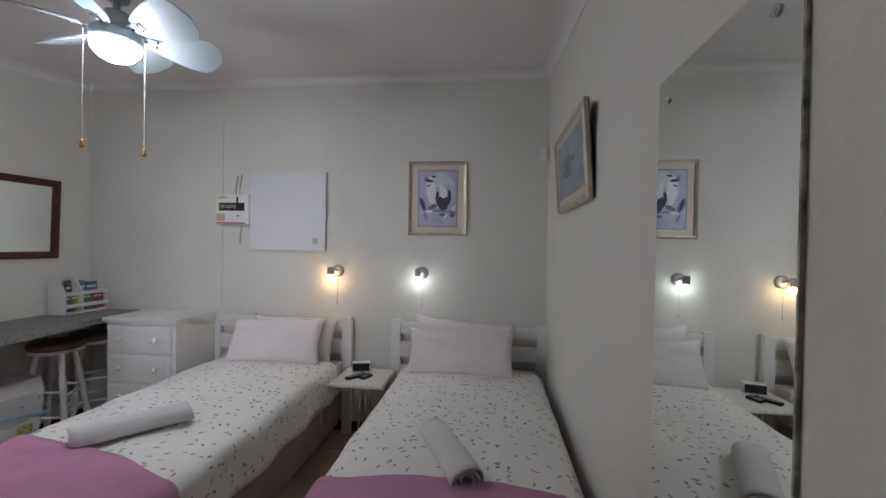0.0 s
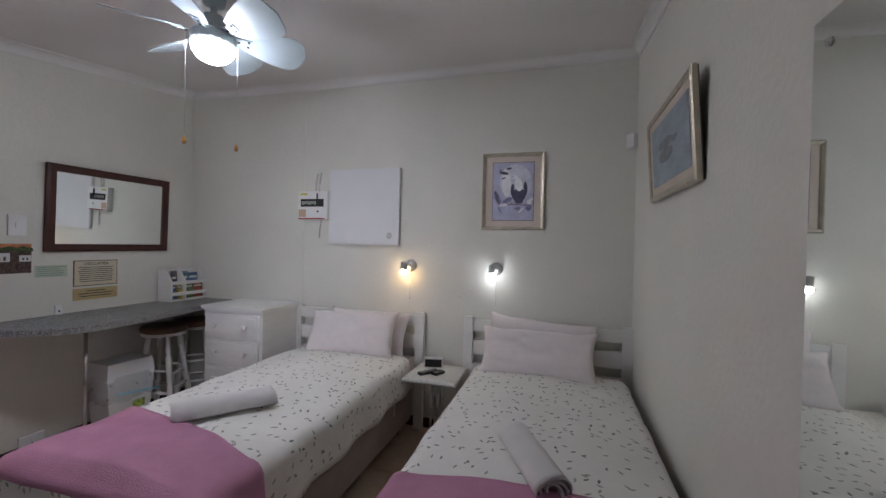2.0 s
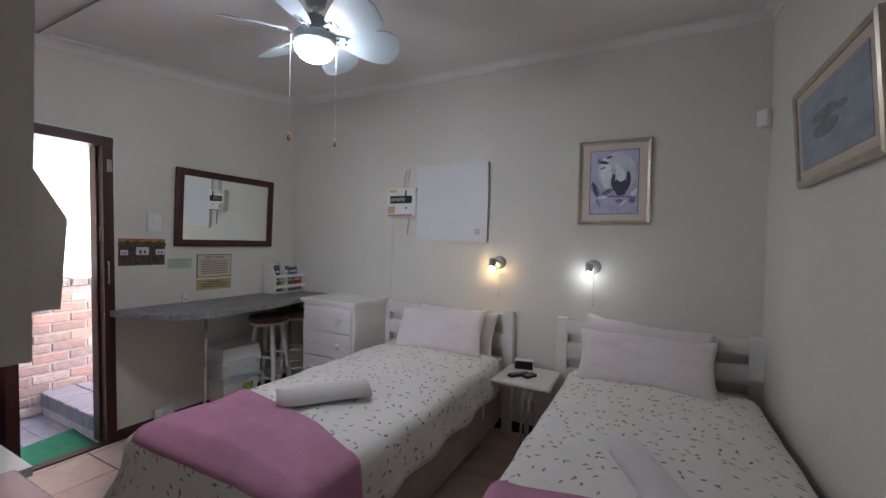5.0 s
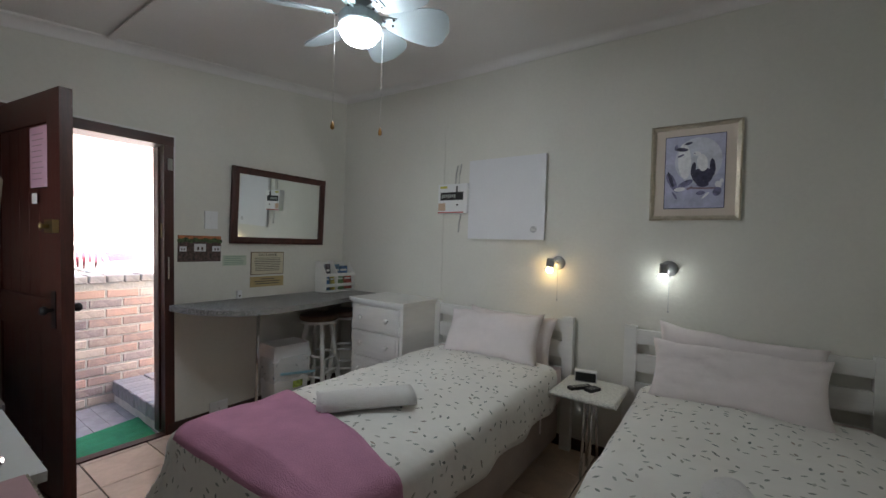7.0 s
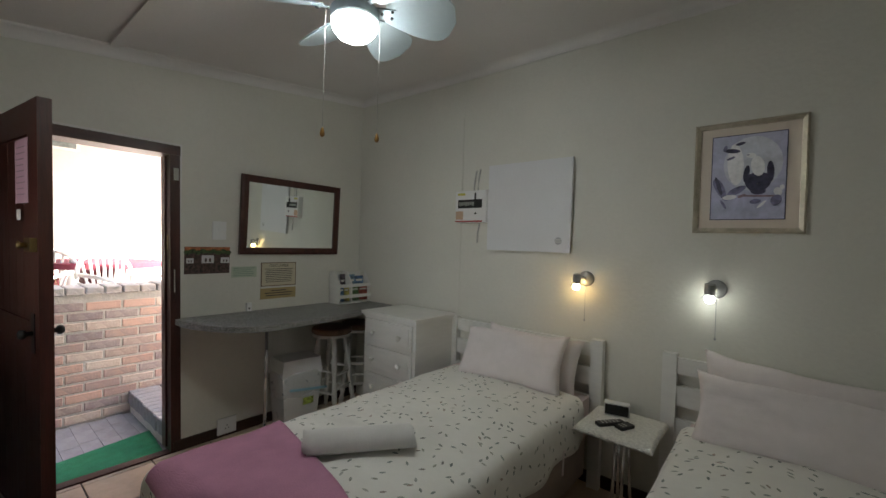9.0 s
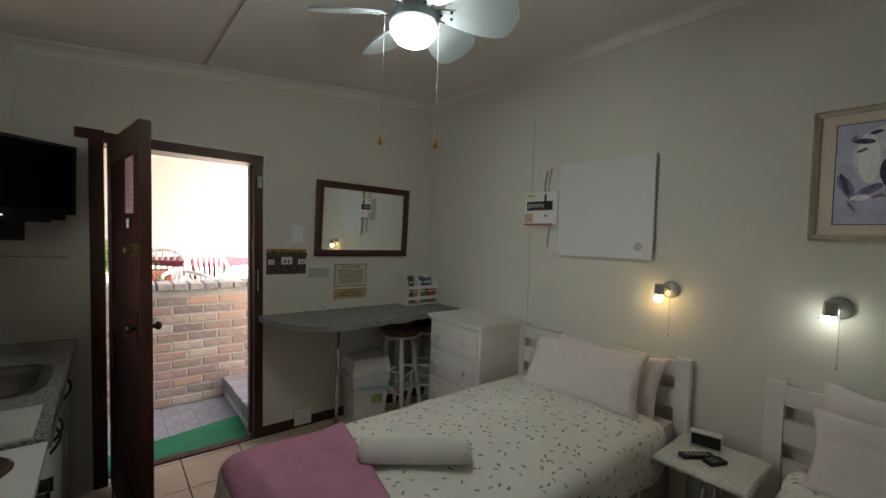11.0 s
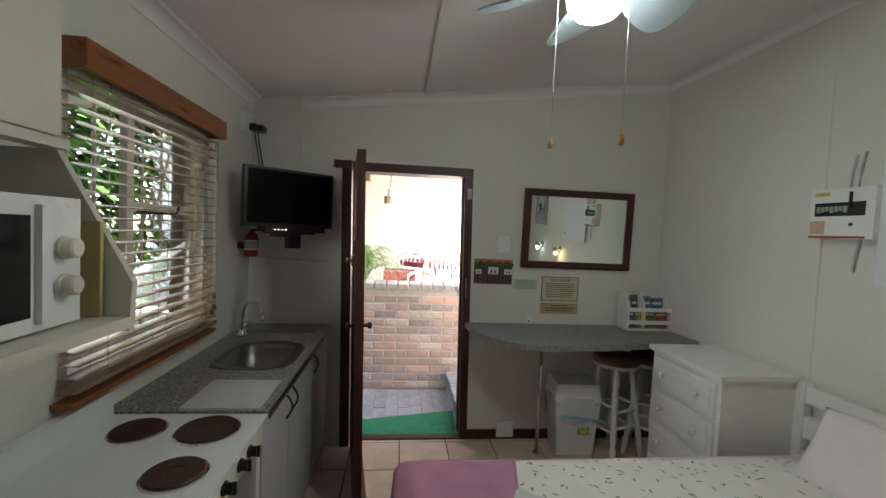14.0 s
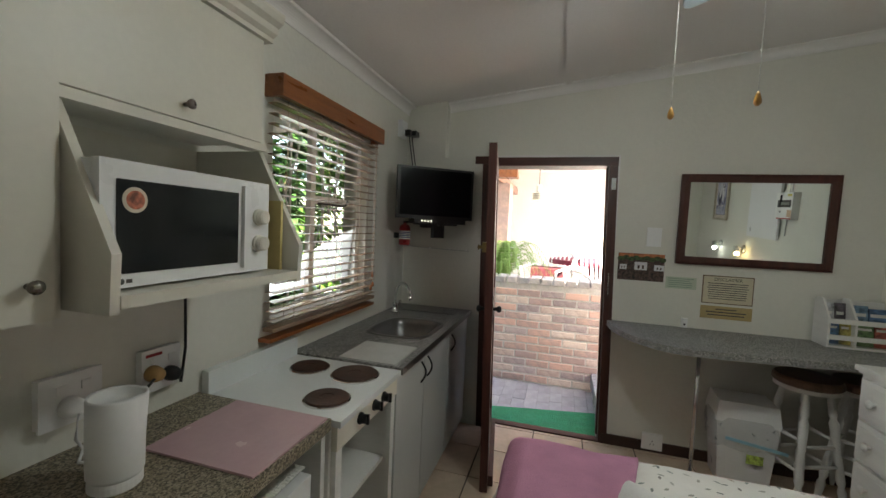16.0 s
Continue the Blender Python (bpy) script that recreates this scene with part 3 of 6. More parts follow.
# ---- door to the patio ----
def lean(top, by):
    """Rack upright parts: their feet stand further north than their heads."""
    for ob in top.children:
        for v in ob.data.vertices:
            v.co.y += by * max(0.0, 1 - v.co.z / 2.0)


def door_frame():
    f = thing("door_frame", (XW, 0, 0), "dark red stained timber door frame", "door frame", kind="structure")
    f.name = "door_1"
    part("jamb", bx(-WT - 0.01, 0.012, DY1 - 0.052, DY1 + 0.006, 0.0, 1.985), WOODRED, f, bevel=0.004)
    part("jamb", bx(-WT - 0.01, 0.10, DY0 - 0.004, DY0 + 0.062, 0.0, 1.985), WOODRED, f, bevel=0.004)
    part("stop", bx(-0.10, -0.055, DY1 - 0.064, DY1 - 0.0525, 0.03, 1.98), WOODRED, f, bevel=0.003)
    part("lintel", bx(-WT - 0.01, 0.014, DY0 - 0.01, DY1 + 0.008, 1.9855, 2.047), WOODHOR, f, bevel=0.004)
    part("lintel_end", bx(0.0145, 0.104, DY0 - 0.06, DY0 + 0.064, 1.9855, 2.04), WOODHOR, f, bevel=0.004)
    part("threshold", bx(-0.055, 0.012, DY0 + 0.0625, DY1 - 0.0525, -0.004, 0.012), WOODHOR, f, bevel=0.006)
    st = part("striker", bx(-0.05, -0.02, DY1 - 0.0545, DY1 - 0.0525, 1.36, 1.46), BRASS, f, "brass striker plate")
    ch = bmesh.new()
    for k in range(9):
        lathe(ch, [(0.004, 0), (0.007, 0.008), (0.004, 0.016)], 8, Matrix.Translation((0.018, DY1 - 0.03, 1.08 + 0.017 * k)))
    part("chain", ch, CHROME, f, "hanging steel security chain")
    part("bracket", bx(0.0125, 0.025, DY1 - 0.035, DY1 - 0.005, 1.82, 1.90), CHROME, f, bevel=0.003)
    lean(f, 0.045)


BRASS = mat("worn brass", (0.28, 0.20, 0.09), 0.42, metal=1.0, var=0.12, scale=9, bump=0.02)
PAPERPINK = mat("pink printed paper", (0.52, 0.30, 0.36), 0.8, var=0.04, scale=6, bump=0)
PAPER = mat("white paper", (0.75, 0.74, 0.70), 0.8, var=0.03, scale=6, bump=0)
FADED = mat("faded print ink", (0.30, 0.19, 0.22), 0.8, var=0.1, scale=9, bump=0)
INK = mat("dark print ink", (0.09, 0.085, 0.08), 0.8, var=0.1, scale=9, bump=0)
door_frame()


def door_leaf():
    ang = math.degrees(math.atan2(0.105, 0.755))
    d = thing("wooden_door", (XW + 0.112, 0.668, 0.012, 1.25, 0, ang), "dark red stained wooden panel door standing open", "door")
    L, T, Hh = 0.765, 0.044, 1.965
    for x0, x1 in ((0, 0.12), (L - 0.12, L)):
        part("stile", bx(x0, x1, 0, T, 0, Hh), WOODRED, d, bevel=0.004)
    for z0, z1 in ((0.0, 0.2), (0.93, 1.08), (Hh - 0.13, Hh)):
        part("rail", bx(0.1205, L - 0.1205, 0.001, T - 0.001, z0, z1), WOODHOR, d, bevel=0.003)
    n = 5
    for k in range(n):
        w = (L - 0.242) / n
        for z0, z1 in ((0.2005, 0.9295), (1.0805, Hh - 0.1305)):
            part("board", bx(0.121 + k * w + 0.001, 0.121 + (k + 1) * w - 0.001, 0.009, T - 0.009, z0, z1), WOODRED, d, bevel=0.003)
    part("weather_bar", bx(0.05, L - 0.03, T + 0.0005, T + 0.03, 0.02, 0.08), WOODHOR, d, bevel=0.008)
    for zz in (0.25, 1.0, 1.72):
        bm = bmesh.new()
        tube(bm, [(-0.006, T / 2, zz), (-0.006, T / 2, zz + 0.09)], 0.007, 10)
        part("hinge", bm, CHROME, d)
    for s in (-1, 1):
        y = -0.0005 if s < 0 else T + 0.0005
        pl = part("lock_plate", bx(L - 0.085, L - 0.045, min(y, y + s * 0.003), max(y, y + s * 0.003), 0.96, 1.12), BLACK, d)
        bm = bmesh.new()
        lathe(bm, [(0.010, 0), (0.010, 0.018), (0.018, 0.024), (0.020, 0.034), (0.015, 0.043), (0.005, 0.046)], 16, pose(L - 0.065, y + s * 0.003, 1.04, 90 if s < 0 else -90))
        part("knob", bm, BLACK, d, "round black door knob", smooth=True)
    nl = part("night_latch", bx(L - 0.085, L - 0.01, -0.022, -0.0005, 1.365, 1.42), BRASS, d, "brass night latch", bevel=0.006)
    bm = bmesh.new()
    lathe(bm, [(0.010, 0), (0.010, 0.018), (0.018, 0.024), (0.004, 0.03)], 14, pose(L - 0.05, -0.022, 1.392, 90))
    part("knob", bm, BRASS, nl, smooth=True)
    nt = part("notice", bx(0.49, 0.655, -0.0025, -0.0008 + 0.0002, 1.56, 1.82), PAPERPINK, d, "pink printed notice")
    for k in range(9):
        part("text_line", bx(0.51, 0.51 + 0.12 * random.uniform(0.7, 1), -0.0032, -0.0026, 1.79 - k * 0.024 - 0.004, 1.79 - k * 0.024), FADED, nt)
    part("sticker", bx(0.50, 0.55, -0.002, -0.0006, 1.49, 1.535), PAPER, d, "small white sticker")


door_leaf()

# pale plaster bead round the door frame
bm = bmesh.new()
box(bm, XW + 0.0005, XW + 0.010, DY1 + 0.0065, DY1 + 0.020, 0.0, 2.062)
box(bm, XW + 0.0005, XW + 0.010, DY0 + 0.065, DY1 + 0.006, 2.0485, 2.062)
structure("door_bead", bm, CORN, "pale painted bead round the door frame", "trim", 0.002)

# ---- kitchenette ----
STOVEW = mat("white enamel steel", (0.76, 0.78, 0.78), 0.22, var=0.02, scale=4, bump=0)
PLATE = mat("brown heated plate", (0.060, 0.026, 0.016), 0.42, metal=0.3, var=0.35, scale=12, bump=0.06, bscale=90)
BOARDW = mat("worn white board", (0.55, 0.55, 0.53), 0.5, var=0.05, scale=10, bump=0.02)
BOARDP = mat("pink cutting board", (0.58, 0.38, 0.41), 0.24, var=0.04, scale=6, bump=0.03, bscale=50)
DOORW = mat("white melamine", (0.62, 0.62, 0.61), 0.4, var=0.03, scale=3, bump=0.02)
CUPB = mat("cream melamine", (0.70, 0.665, 0.585), 0.4, var=0.03, scale=3, bump=0.02)
CZ = 0.885
YC = 0.505
XC = -0.645


SINKSTEEL = mat("worn steel sink", (0.22, 0.22, 0.22), 0.36, metal=1.0, var=0.12, scale=8, bump=0.03, bscale=90)


def sink_unit():
    s = thing("kitchen_worktop", (0, 0, 0), "grey speckled laminate worktop with a steel sink", "worktop")
    x0, x1, hx0, hx1, hy0, hy1 = XW + 0.0905, -1.945, -2.83, -2.40, 0.09, 0.435
    bm = bmesh.new()
    ring = ((x0, YS + 0.0005), (x1, YS + 0.0005), (x1, YC), (x0, YC)), ((hx0, hy0), (hx1, hy0), (hx1, hy1), (hx0, hy1))
    vs = [[[bm.verts.new((x, y, z)) for x, y in r] for z in (CZ - 0.03, CZ)] for r in ring]
    for k in range(4):
        j = (k + 1) % 4
        for z in (0, 1):
            bm.faces.new((vs[0][z][k], vs[0][z][j], vs[1][z][j], vs[1][z][k]))
        for r in (0, 1):
            bm.faces.new((vs[r][0][k], vs[r][0][j], vs[r][1][j], vs[r][1][k]))
    part("top", bm, GRANITE, s)
    part("edging", bx(x0, x1, YC + 0.0005, YC + 0.007, CZ - 0.03, CZ + 0.002), STEEL, s, "bright metal front edging")
    bm = bmesh.new()
    def rr(cx, cy, w, h, r, z):
        out = []
        for k in range(24):
            a = 2 * math.pi * k / 24
            c, n = math.cos(a), math.sin(a)
            p = 4.5
            q = (abs(c) ** p + abs(n) ** p) ** (-1 / p)
            out.append(bm.verts.new((cx + w / 2 * c * q, cy + h / 2 * n * q, z)))
        return out
    cx, cy, w, h = (hx0 + hx1) / 2, (hy0 + hy1) / 2, hx1 - hx0, hy1 - hy0
    rings = [rr(cx, cy, w + 0.05, h + 0.05, 0, CZ + 0.0005), rr(cx, cy, w + 0.044, h + 0.044, 0, CZ + 0.005), rr(cx, cy, w - 0.01, h - 0.01, 0, CZ + 0.003), rr(cx, cy, w - 0.03, h - 0.03, 0, CZ - 0.03), rr(cx, cy, w - 0.07, h - 0.07, 0, CZ - 0.15), rr(cx, cy, 0.06, 0.06, 0, CZ - 0.158)]
    for a, b in zip(rings, rings[1:]):
        for k in range(24):
            bm.faces.new((a[k], a[(k + 1) % 24], b[(k + 1) % 24], b[k]))
    bm.faces.new(rings[-1])
    part("sink_bowl", bm, SINKSTEEL, s, "brushed steel sink bowl", smooth=True)
    part("drainer_edge", bx(-3.10, -3.085, 0.02, 0.44, CZ + 0.0003, CZ + 0.006), STEEL, s, bevel=0.002)
    fx, fy = -2.98, 0.03
    f = thing("kitchen_tap", (fx, fy, CZ), "chrome swan-neck kitchen tap behind the sink", "tap")
    bm = bmesh.new()
    lathe(bm, [(0.03, 0.0005), (0.03, 0.012), (0.02, 0.02), (0.018, 0.055), (0.012, 0.07)], 18)
    part("body", bm, CHROME, f, smooth=True)
    bm = bmesh.new()
    pts = [(0, 0, 0.065), (0, 0, 0.13)]
    for k in range(1, 10):
        a = math.pi * k / 10 * 1.05
        pts.append((0.05 * (1 - math.cos(a)), 0.075 * (1 - math.cos(a)), 0.13 + 0.09 * math.sin(a)))
    tube(bm, pts, 0.0095, 12)
    sp = part("spout", bm, CHROME, f, smooth=True)
    bm = bmesh.new()
    e = Vector(pts[-1])
    tube(bm, [e, e + Vector((0.003, 0.004, -0.03))], 0.013, 12)
    part("nozzle", bm, CHROME, sp, smooth=True)
    for sx in (-1, 1):
        bm = bmesh.new()
        tube(bm, [(0, 0, 0.045), (sx * 0.04, 0.01, 0.055), (sx * 0.06, 0.015, 0.075)], [0.01, 0.008, 0.012], 10)
        part("handle", bm, CHROME, f, smooth=True)


sink_unit()


def base_cabinet(x0, x1, hx):
    w = x1 - x0
    c = thing("base_cabinet", (x0, 0, 0), "white melamine base cabinet under the worktop", "cabinet", "base cabinets")
    part("body", bx(0.001, w - 0.001, YS + 0.001, 0.465, 0.09, CZ - 0.175), DOORW, c)
    part("front_rail", bx(0.001, w - 0.001, 0.447, 0.465, CZ - 0.1745, CZ - 0.031), DOORW, c)
    if x1 > -2.5:
        part("side_panel", bx(w - 0.018, w - 0.001, YS + 0.001, 0.4465, CZ - 0.1745, CZ - 0.031), DOORW, c)
    part("plinth", bx(0.001, w - 0.001, YS + 0.01, 0.42, 0.0, 0.0895), BLACK, c)
    d = part("door", bx(0.003, w - 0.003, 0.4655, 0.484, 0.05, CZ - 0.045), DOORW, c, bevel=0.003)
    bm = bmesh.new()
    tube(bm, [(hx - x0, 0.485, 0.70)] + [(hx - x0, 0.485 + 0.026 * math.sin(math.pi * k / 8), 0.70 + 0.11 * k / 8) for k in range(1, 8)] + [(hx - x0, 0.485, 0.81)], 0.005, 8)
    part("handle", bm, BLACK, d, "bowed dark metal handle", smooth=True)


base_cabinet(-2.325, -1.95, -2.275)
base_cabinet(-2.80, -2.326, -2.375)
base_cabinet(XW + 0.092, -2.801, -2.86)


def stove():
    x0, x1, y0, y1, z = -1.942, -1.443, -0.02, 0.505, 0.877
    s = thing("stove", ((x0 + x1) / 2, 0, 0), "white enamel stove with three brown plates on open shelving", "stove")
    w = x1 - x0
    part("hob", bx(-w / 2, w / 2, y0, y1, z - 0.022, z), STOVEW, s, bevel=0.009)
    part("splashback", bx(-w / 2, w / 2, y0 - 0.032, y0 - 0.001, z - 0.02, z + 0.085), STOVEW, s, bevel=0.009)
    part("control_panel", bx(-w / 2 + 0.006, w / 2 - 0.006, y1 - 0.035, y1 - 0.014, z - 0.105, z - 0.0225), CREAM, s, bevel=0.003)
    for x, y, r in ((-1.815, 0.352, 0.094), (-1.57, 0.375, 0.078), (-1.815, 0.135, 0.078)):
        bm = bmesh.new()
        lathe(bm, [(r + 0.006, z + 0.0003), (r + 0.006, z + 0.004), (r + 0.001, z + 0.006), (r + 0.0005, z + 0.001)], 40, Matrix.Translation((x - (x0 + x1) / 2, y, 0)))
        rim = part("plate_rim", bm, CHROME, s)
        bm = bmesh.new()
        lathe(bm, [(r, z + 0.0012), (r, z + 0.009), (r - 0.004, z + 0.012), (r * 0.33, z + 0.012), (r * 0.3, z + 0.0105), (0.004, z + 0.0105)], 40, Matrix.Translation((x - (x0 + x1) / 2, y, 0)))
        part("hot_plate", bm, PLATE, rim, "brown cast hot plate")
    for x in (-1.60, -1.715, -1.795):
        bm = bmesh.new()
        lathe(bm, [(0.021, 0.0), (0.021, 0.006), (0.017, 0.008), (0.016, 0.026), (0.012, 0.028)], 18, pose(x - (x0 + x1) / 2, y1 - 0.0135, z - 0.06, -90))
        box(bm, x - (x0 + x1) / 2 - 0.004, x - (x0 + x1) / 2 + 0.004, y1 + 0.012, y1 + 0.022, z - 0.078, z - 0.042)
        part("knob", bm, BLACK, s, "black control knob")
    for sx in (-1, 1):
        part("side_panel", bx(sx * (w / 2 - 0.012) - 0.011, sx * (w / 2 - 0.012) + 0.011, y0, y1 - 0.04, 0.0, z - 0.023), WHITE, s, bevel=0.003)
    part("back_panel", bx(-w / 2 + 0.0235, w / 2 - 0.0235, y0, y0 + 0.012, 0.06, z - 0.023), WHITE, s)
    for zz in (0.06, 0.48):
        part("shelf", bx(-w / 2 + 0.0235, w / 2 - 0.0235, y0 + 0.0125, y1 - 0.06, zz, zz + 0.018), WHITE, s, bevel=0.002)
    for sx in (-1, 1):
        part("post", bx(sx * (w / 2 - 0.03) - 0.018, sx * (w / 2 - 0.03) + 0.018, y1 - 0.0395, y1 - 0.02, 0.0, z - 0.106), WHITE, s, bevel=0.003)


stove()


def loose(name, bm, material, label, category, group="", bevel=0.0, smooth=False):
    return tagged(part(name, bm, material, None, bevel=bevel, smooth=smooth), label, category, group)


loose("cutting_board", bx(-2.235, -1.955, 0.19, 0.47, CZ + 0.0008, CZ + 0.008), BOARDW, "worn white cutting board on the worktop beside the stove", "cutting board", bevel=0.003)

# brown counter beside the stove
ct = thing("side_counter", (0, 0, 0), "brown speckled laminate counter beside the stove", "counter")
part("top", bx(-1.438, XC, YS + 0.0005, 0.475, 0.847, CZ), GRANITEBR, ct, bevel=0.008)
part("side_panel", bx(-1.437, -1.415, YS + 0.001, 0.455, 0.0, 0.8465), WHITE, ct)
part("side_panel", bx(XC - 0.025, XC - 0.002, YS + 0.001, 0.455, 0.0, 0.8465), WHITE, ct)
loose("cutting_board", bx(-1.425, -1.105, 0.12, 0.468, CZ + 0.0008, CZ + 0.007), BOARDP, "thin pink plastic cutting board on the brown counter", "cutting board", bevel=0.002)

fr = thing("bar_fridge", (-1.10, 0.175, 0), "small white fridge under the brown counter", "fridge")
part("body", bx(-0.28, 0.28, -0.22, 0.22, 0.02, 0.74), PLASTIC, fr, bevel=0.012)
fd = part("door", bx(-0.28, 0.28, 0.222, 0.27, 0.03, 0.73), PLASTIC, fr, bevel=0.012)
part("grip", bx(-0.27, -0.24, 0.2705, 0.285, 0.5, 0.66), PLASTIC, fd, bevel=0.004)
for sx in (-1, 1):
    for sy in (-1, 1):
        part("foot", bx(sx * 0.24 - 0.02, sx * 0.24 + 0.02, sy * 0.18 - 0.02, sy * 0.18 + 0.02, 0.0, 0.0195), BLACK, fr)
LACE = mat("white lace cloth", (0.78, 0.77, 0.72), 0.95, var=0.10, scale=60, bump=0.6, bscale=120, spec=0.1)
lc = part("lace_cloth", drape(-1.37, -0.83, -0.01, 0.43, 0.757, 0.0, 0.0, 0.0, wave=0.004, seed=3, crown=0.0), LACE, None, smooth=True)
tagged(lc, "white lace cloth laid over the small fridge", "cloth")
thick(lc, 0.004)

# jug kettle
kt = thing("electric_kettle", (-0.985, 0.195, CZ + 0.0006), "plain white plastic jug kettle on the brown counter", "kettle")
bm = bmesh.new()
lathe(bm, [(0.048, 0.0), (0.052, 0.004), (0.052, 0.018), (0.050, 0.026)], 32)
part("base", bm, PLASTIC, kt, smooth=False)
bm = bmesh.new()
lathe(bm, [(0.051, 0.0265), (0.0545, 0.034), (0.0555, 0.10), (0.0545, 0.205), (0.052, 0.212), (0.047, 0.207), (0.045, 0.192), (0.02, 0.186)], 40)
for v in bm.verts:
    a = math.atan2(v.co.y, v.co.x)
    if v.co.z > 0.15 and abs(a - 2.4) < 0.45:
        v.co += Vector((math.cos(2.4), math.sin(2.4), 0)) * 0.009 * (v.co.z - 0.15) / 0.07
part("jug", bm, PLASTIC, kt, smooth=True)


# ---- wall unit with microwave, tall wall cupboard ----
def wall_unit():
    x0, x1 = -1.43, -0.865
    u = thing("wall_cupboard", (0, 0, 0), "cream wall cupboard with an open microwave shelf below", "cupboard")
    part("carcass", bx(x0, x1, YS + 0.0005, 0.178, 1.745, 2.075), CUPB, u, bevel=0.002)
    d = part("door", bx(x0 + 0.003, x1 - 0.012, 0.1785, 0.197, 1.752, 2.07), CUPB, u, bevel=0.004)
    bm = bmesh.new()
    lathe(bm, [(0.006, 0.0), (0.006, 0.014), (0.012, 0.019), (0.013, 0.025), (0.006, 0.030)], 16, pose(-1.15, 0.1975, 1.79, -90))
    part("knob", bm, DARKMETAL, d, "dark metal knob", smooth=True)
    part("light_rail", bx(x0 - 0.002, x1 + 0.002, 0.16, 0.212, 1.722, 1.7445), CUPB, u, bevel=0.005)
    for xx in (x0, x1 - 0.018):
        bm = bmesh.new()
        prism(bm, [(YS + 0.0005, 1.315), (0.352, 1.315), (0.358, 1.43), (0.198, 1.7215), (YS + 0.0005, 1.7215)], "x", xx, xx + 0.018)
        part("side_panel", bm, CUPB, u, bevel=0.002)
    part("shelf", bx(x0 + 0.0185, x1 - 0.0185, YS + 0.0005, 0.356, 1.325, 1.35), CUPB, u, bevel=0.003)
    part("back_panel", bx(x0 + 0.0185, x1 - 0.0185, YS + 0.0005, YS + 0.008, 1.3505, 1.7215), CUPB, u)
    bm = bmesh.new()
    prof = [(0.197, 2.0755), (0.205, 2.0755), (0.205, 2.09), (0.222, 2.10), (0.226, 2.118), (0.244, 2.13), (0.25, 2.15), (0.25, 2.158), (YS + 0.001, 2.158), (YS + 0.001, 2.0755)]
    prism(bm, prof, "x", x0 - 0.03, XC)
    part("crown_moulding", bm, CUPB, u)
    # microwave
    m = thing("microwave_oven", (-1.108, 0.11, 1.3505, 0, 0, 2), "white microwave oven with two round dials on the shelf", "microwave")
    w, h, dd = 0.475, 0.258, 0.19
    part("case", bx(-w / 2, w / 2, -0.14, dd - 0.021, 0.012, h), STOVEW, m, bevel=0.008)
    fm = part("front", bx(-w / 2, w / 2, dd - 0.0205, dd, 0.006, h + 0.002), PLASTIC, m, bevel=0.009)
    part("window", bx(-w / 2 + 0.125, w / 2 - 0.03, dd + 0.0003, dd + 0.003, 0.035, h - 0.035), BLACKGLASS, fm, "dark glass door window", bevel=0.001)
    part("door_handle", bx(-w / 2 + 0.09, -w / 2 + 0.112, dd + 0.0003, dd + 0.012, 0.02, h - 0.015), PLASTIC, fm, bevel=0.005)
    for zz in (0.16, 0.085):
        bm = bmesh.new()
        lathe(bm, [(0.024, 0), (0.024, 0.006), (0.021, 0.008), (0.020, 0.024), (0.016, 0.027)], 22, pose(-w / 2 + 0.045, dd + 0.0005, zz, -90))
        part("dial", bm, CUPB, fm, "round cream dial", smooth=False)
    bm = bmesh.new()
    lathe(bm, [(0.026, 0), (0.026, 0.0012), (0.004, 0.0014)], 28, pose(w / 2 - 0.065, dd + 0.0035, h - 0.075, -90))
    st = part("sticker", bm, STICKER, fm, "round orange and red sticker")
    bm = bmesh.new()
    lathe(bm, [(0.019, 0), (0.019, 0.0008), (0.004, 0.001)], 24, pose(w / 2 - 0.065, dd + 0.0053, h - 0.075, -90))
    part("print", bm, STICKERIN, st)
    lg = bmesh.new()
    lathe(lg, [(0.006, 0), (0.006, 0.001), (0.001, 0.0011)], 16, pose(w / 2 - 0.04, dd + 0.0005, 0.019, -90))
    part("emblem", lg, INK, fm)
    part("emblem", bx(w / 2 - 0.062, w / 2 - 0.05, dd + 0.0003, dd + 0.001, 0.015, 0.023), INK, fm)
    for sx in (-1, 1):
        for yy in (-0.1, 0.12):
            part("foot", bx(sx * 0.2 - 0.012, sx * 0.2 + 0.012, yy - 0.012, yy + 0.012, 0.0, 0.0115), BLACK, m)
    # yellow bottle or tray beside the oven
    t = loose("plastic_tray", bx(-1.407, -1.3965, -0.02, 0.30, 1.3505, 1.565), YELLOW, "pale yellow plastic tray standing on edge beside the microwave", "tray", bevel=0.004)
    # tall cupboard
    c = thing("wall_cupboard", (0, 0, 0), "tall cream wall cupboard with dark metal knobs", "cupboard")
    part("carcass", bx(x1 + 0.003, XC - 0.003, YS + 0.0005, 0.228, 1.30, 2.075), CUPB, c, bevel=0.002)
    dz = part("door", bx(x1 + 0.03, XC - 0.006, 0.2285, 0.260, 1.305, 2.072), CUPB, c, bevel=0.011)
    bm = bmesh.new()
    lathe(bm, [(0.006, 0.0), (0.006, 0.014), (0.012, 0.019), (0.013, 0.025), (0.006, 0.030)], 16, pose(-0.795, 0.2605, 1.372, -90))
    part("knob", bm, DARKMETAL, dz, "dark metal knob", smooth=True)


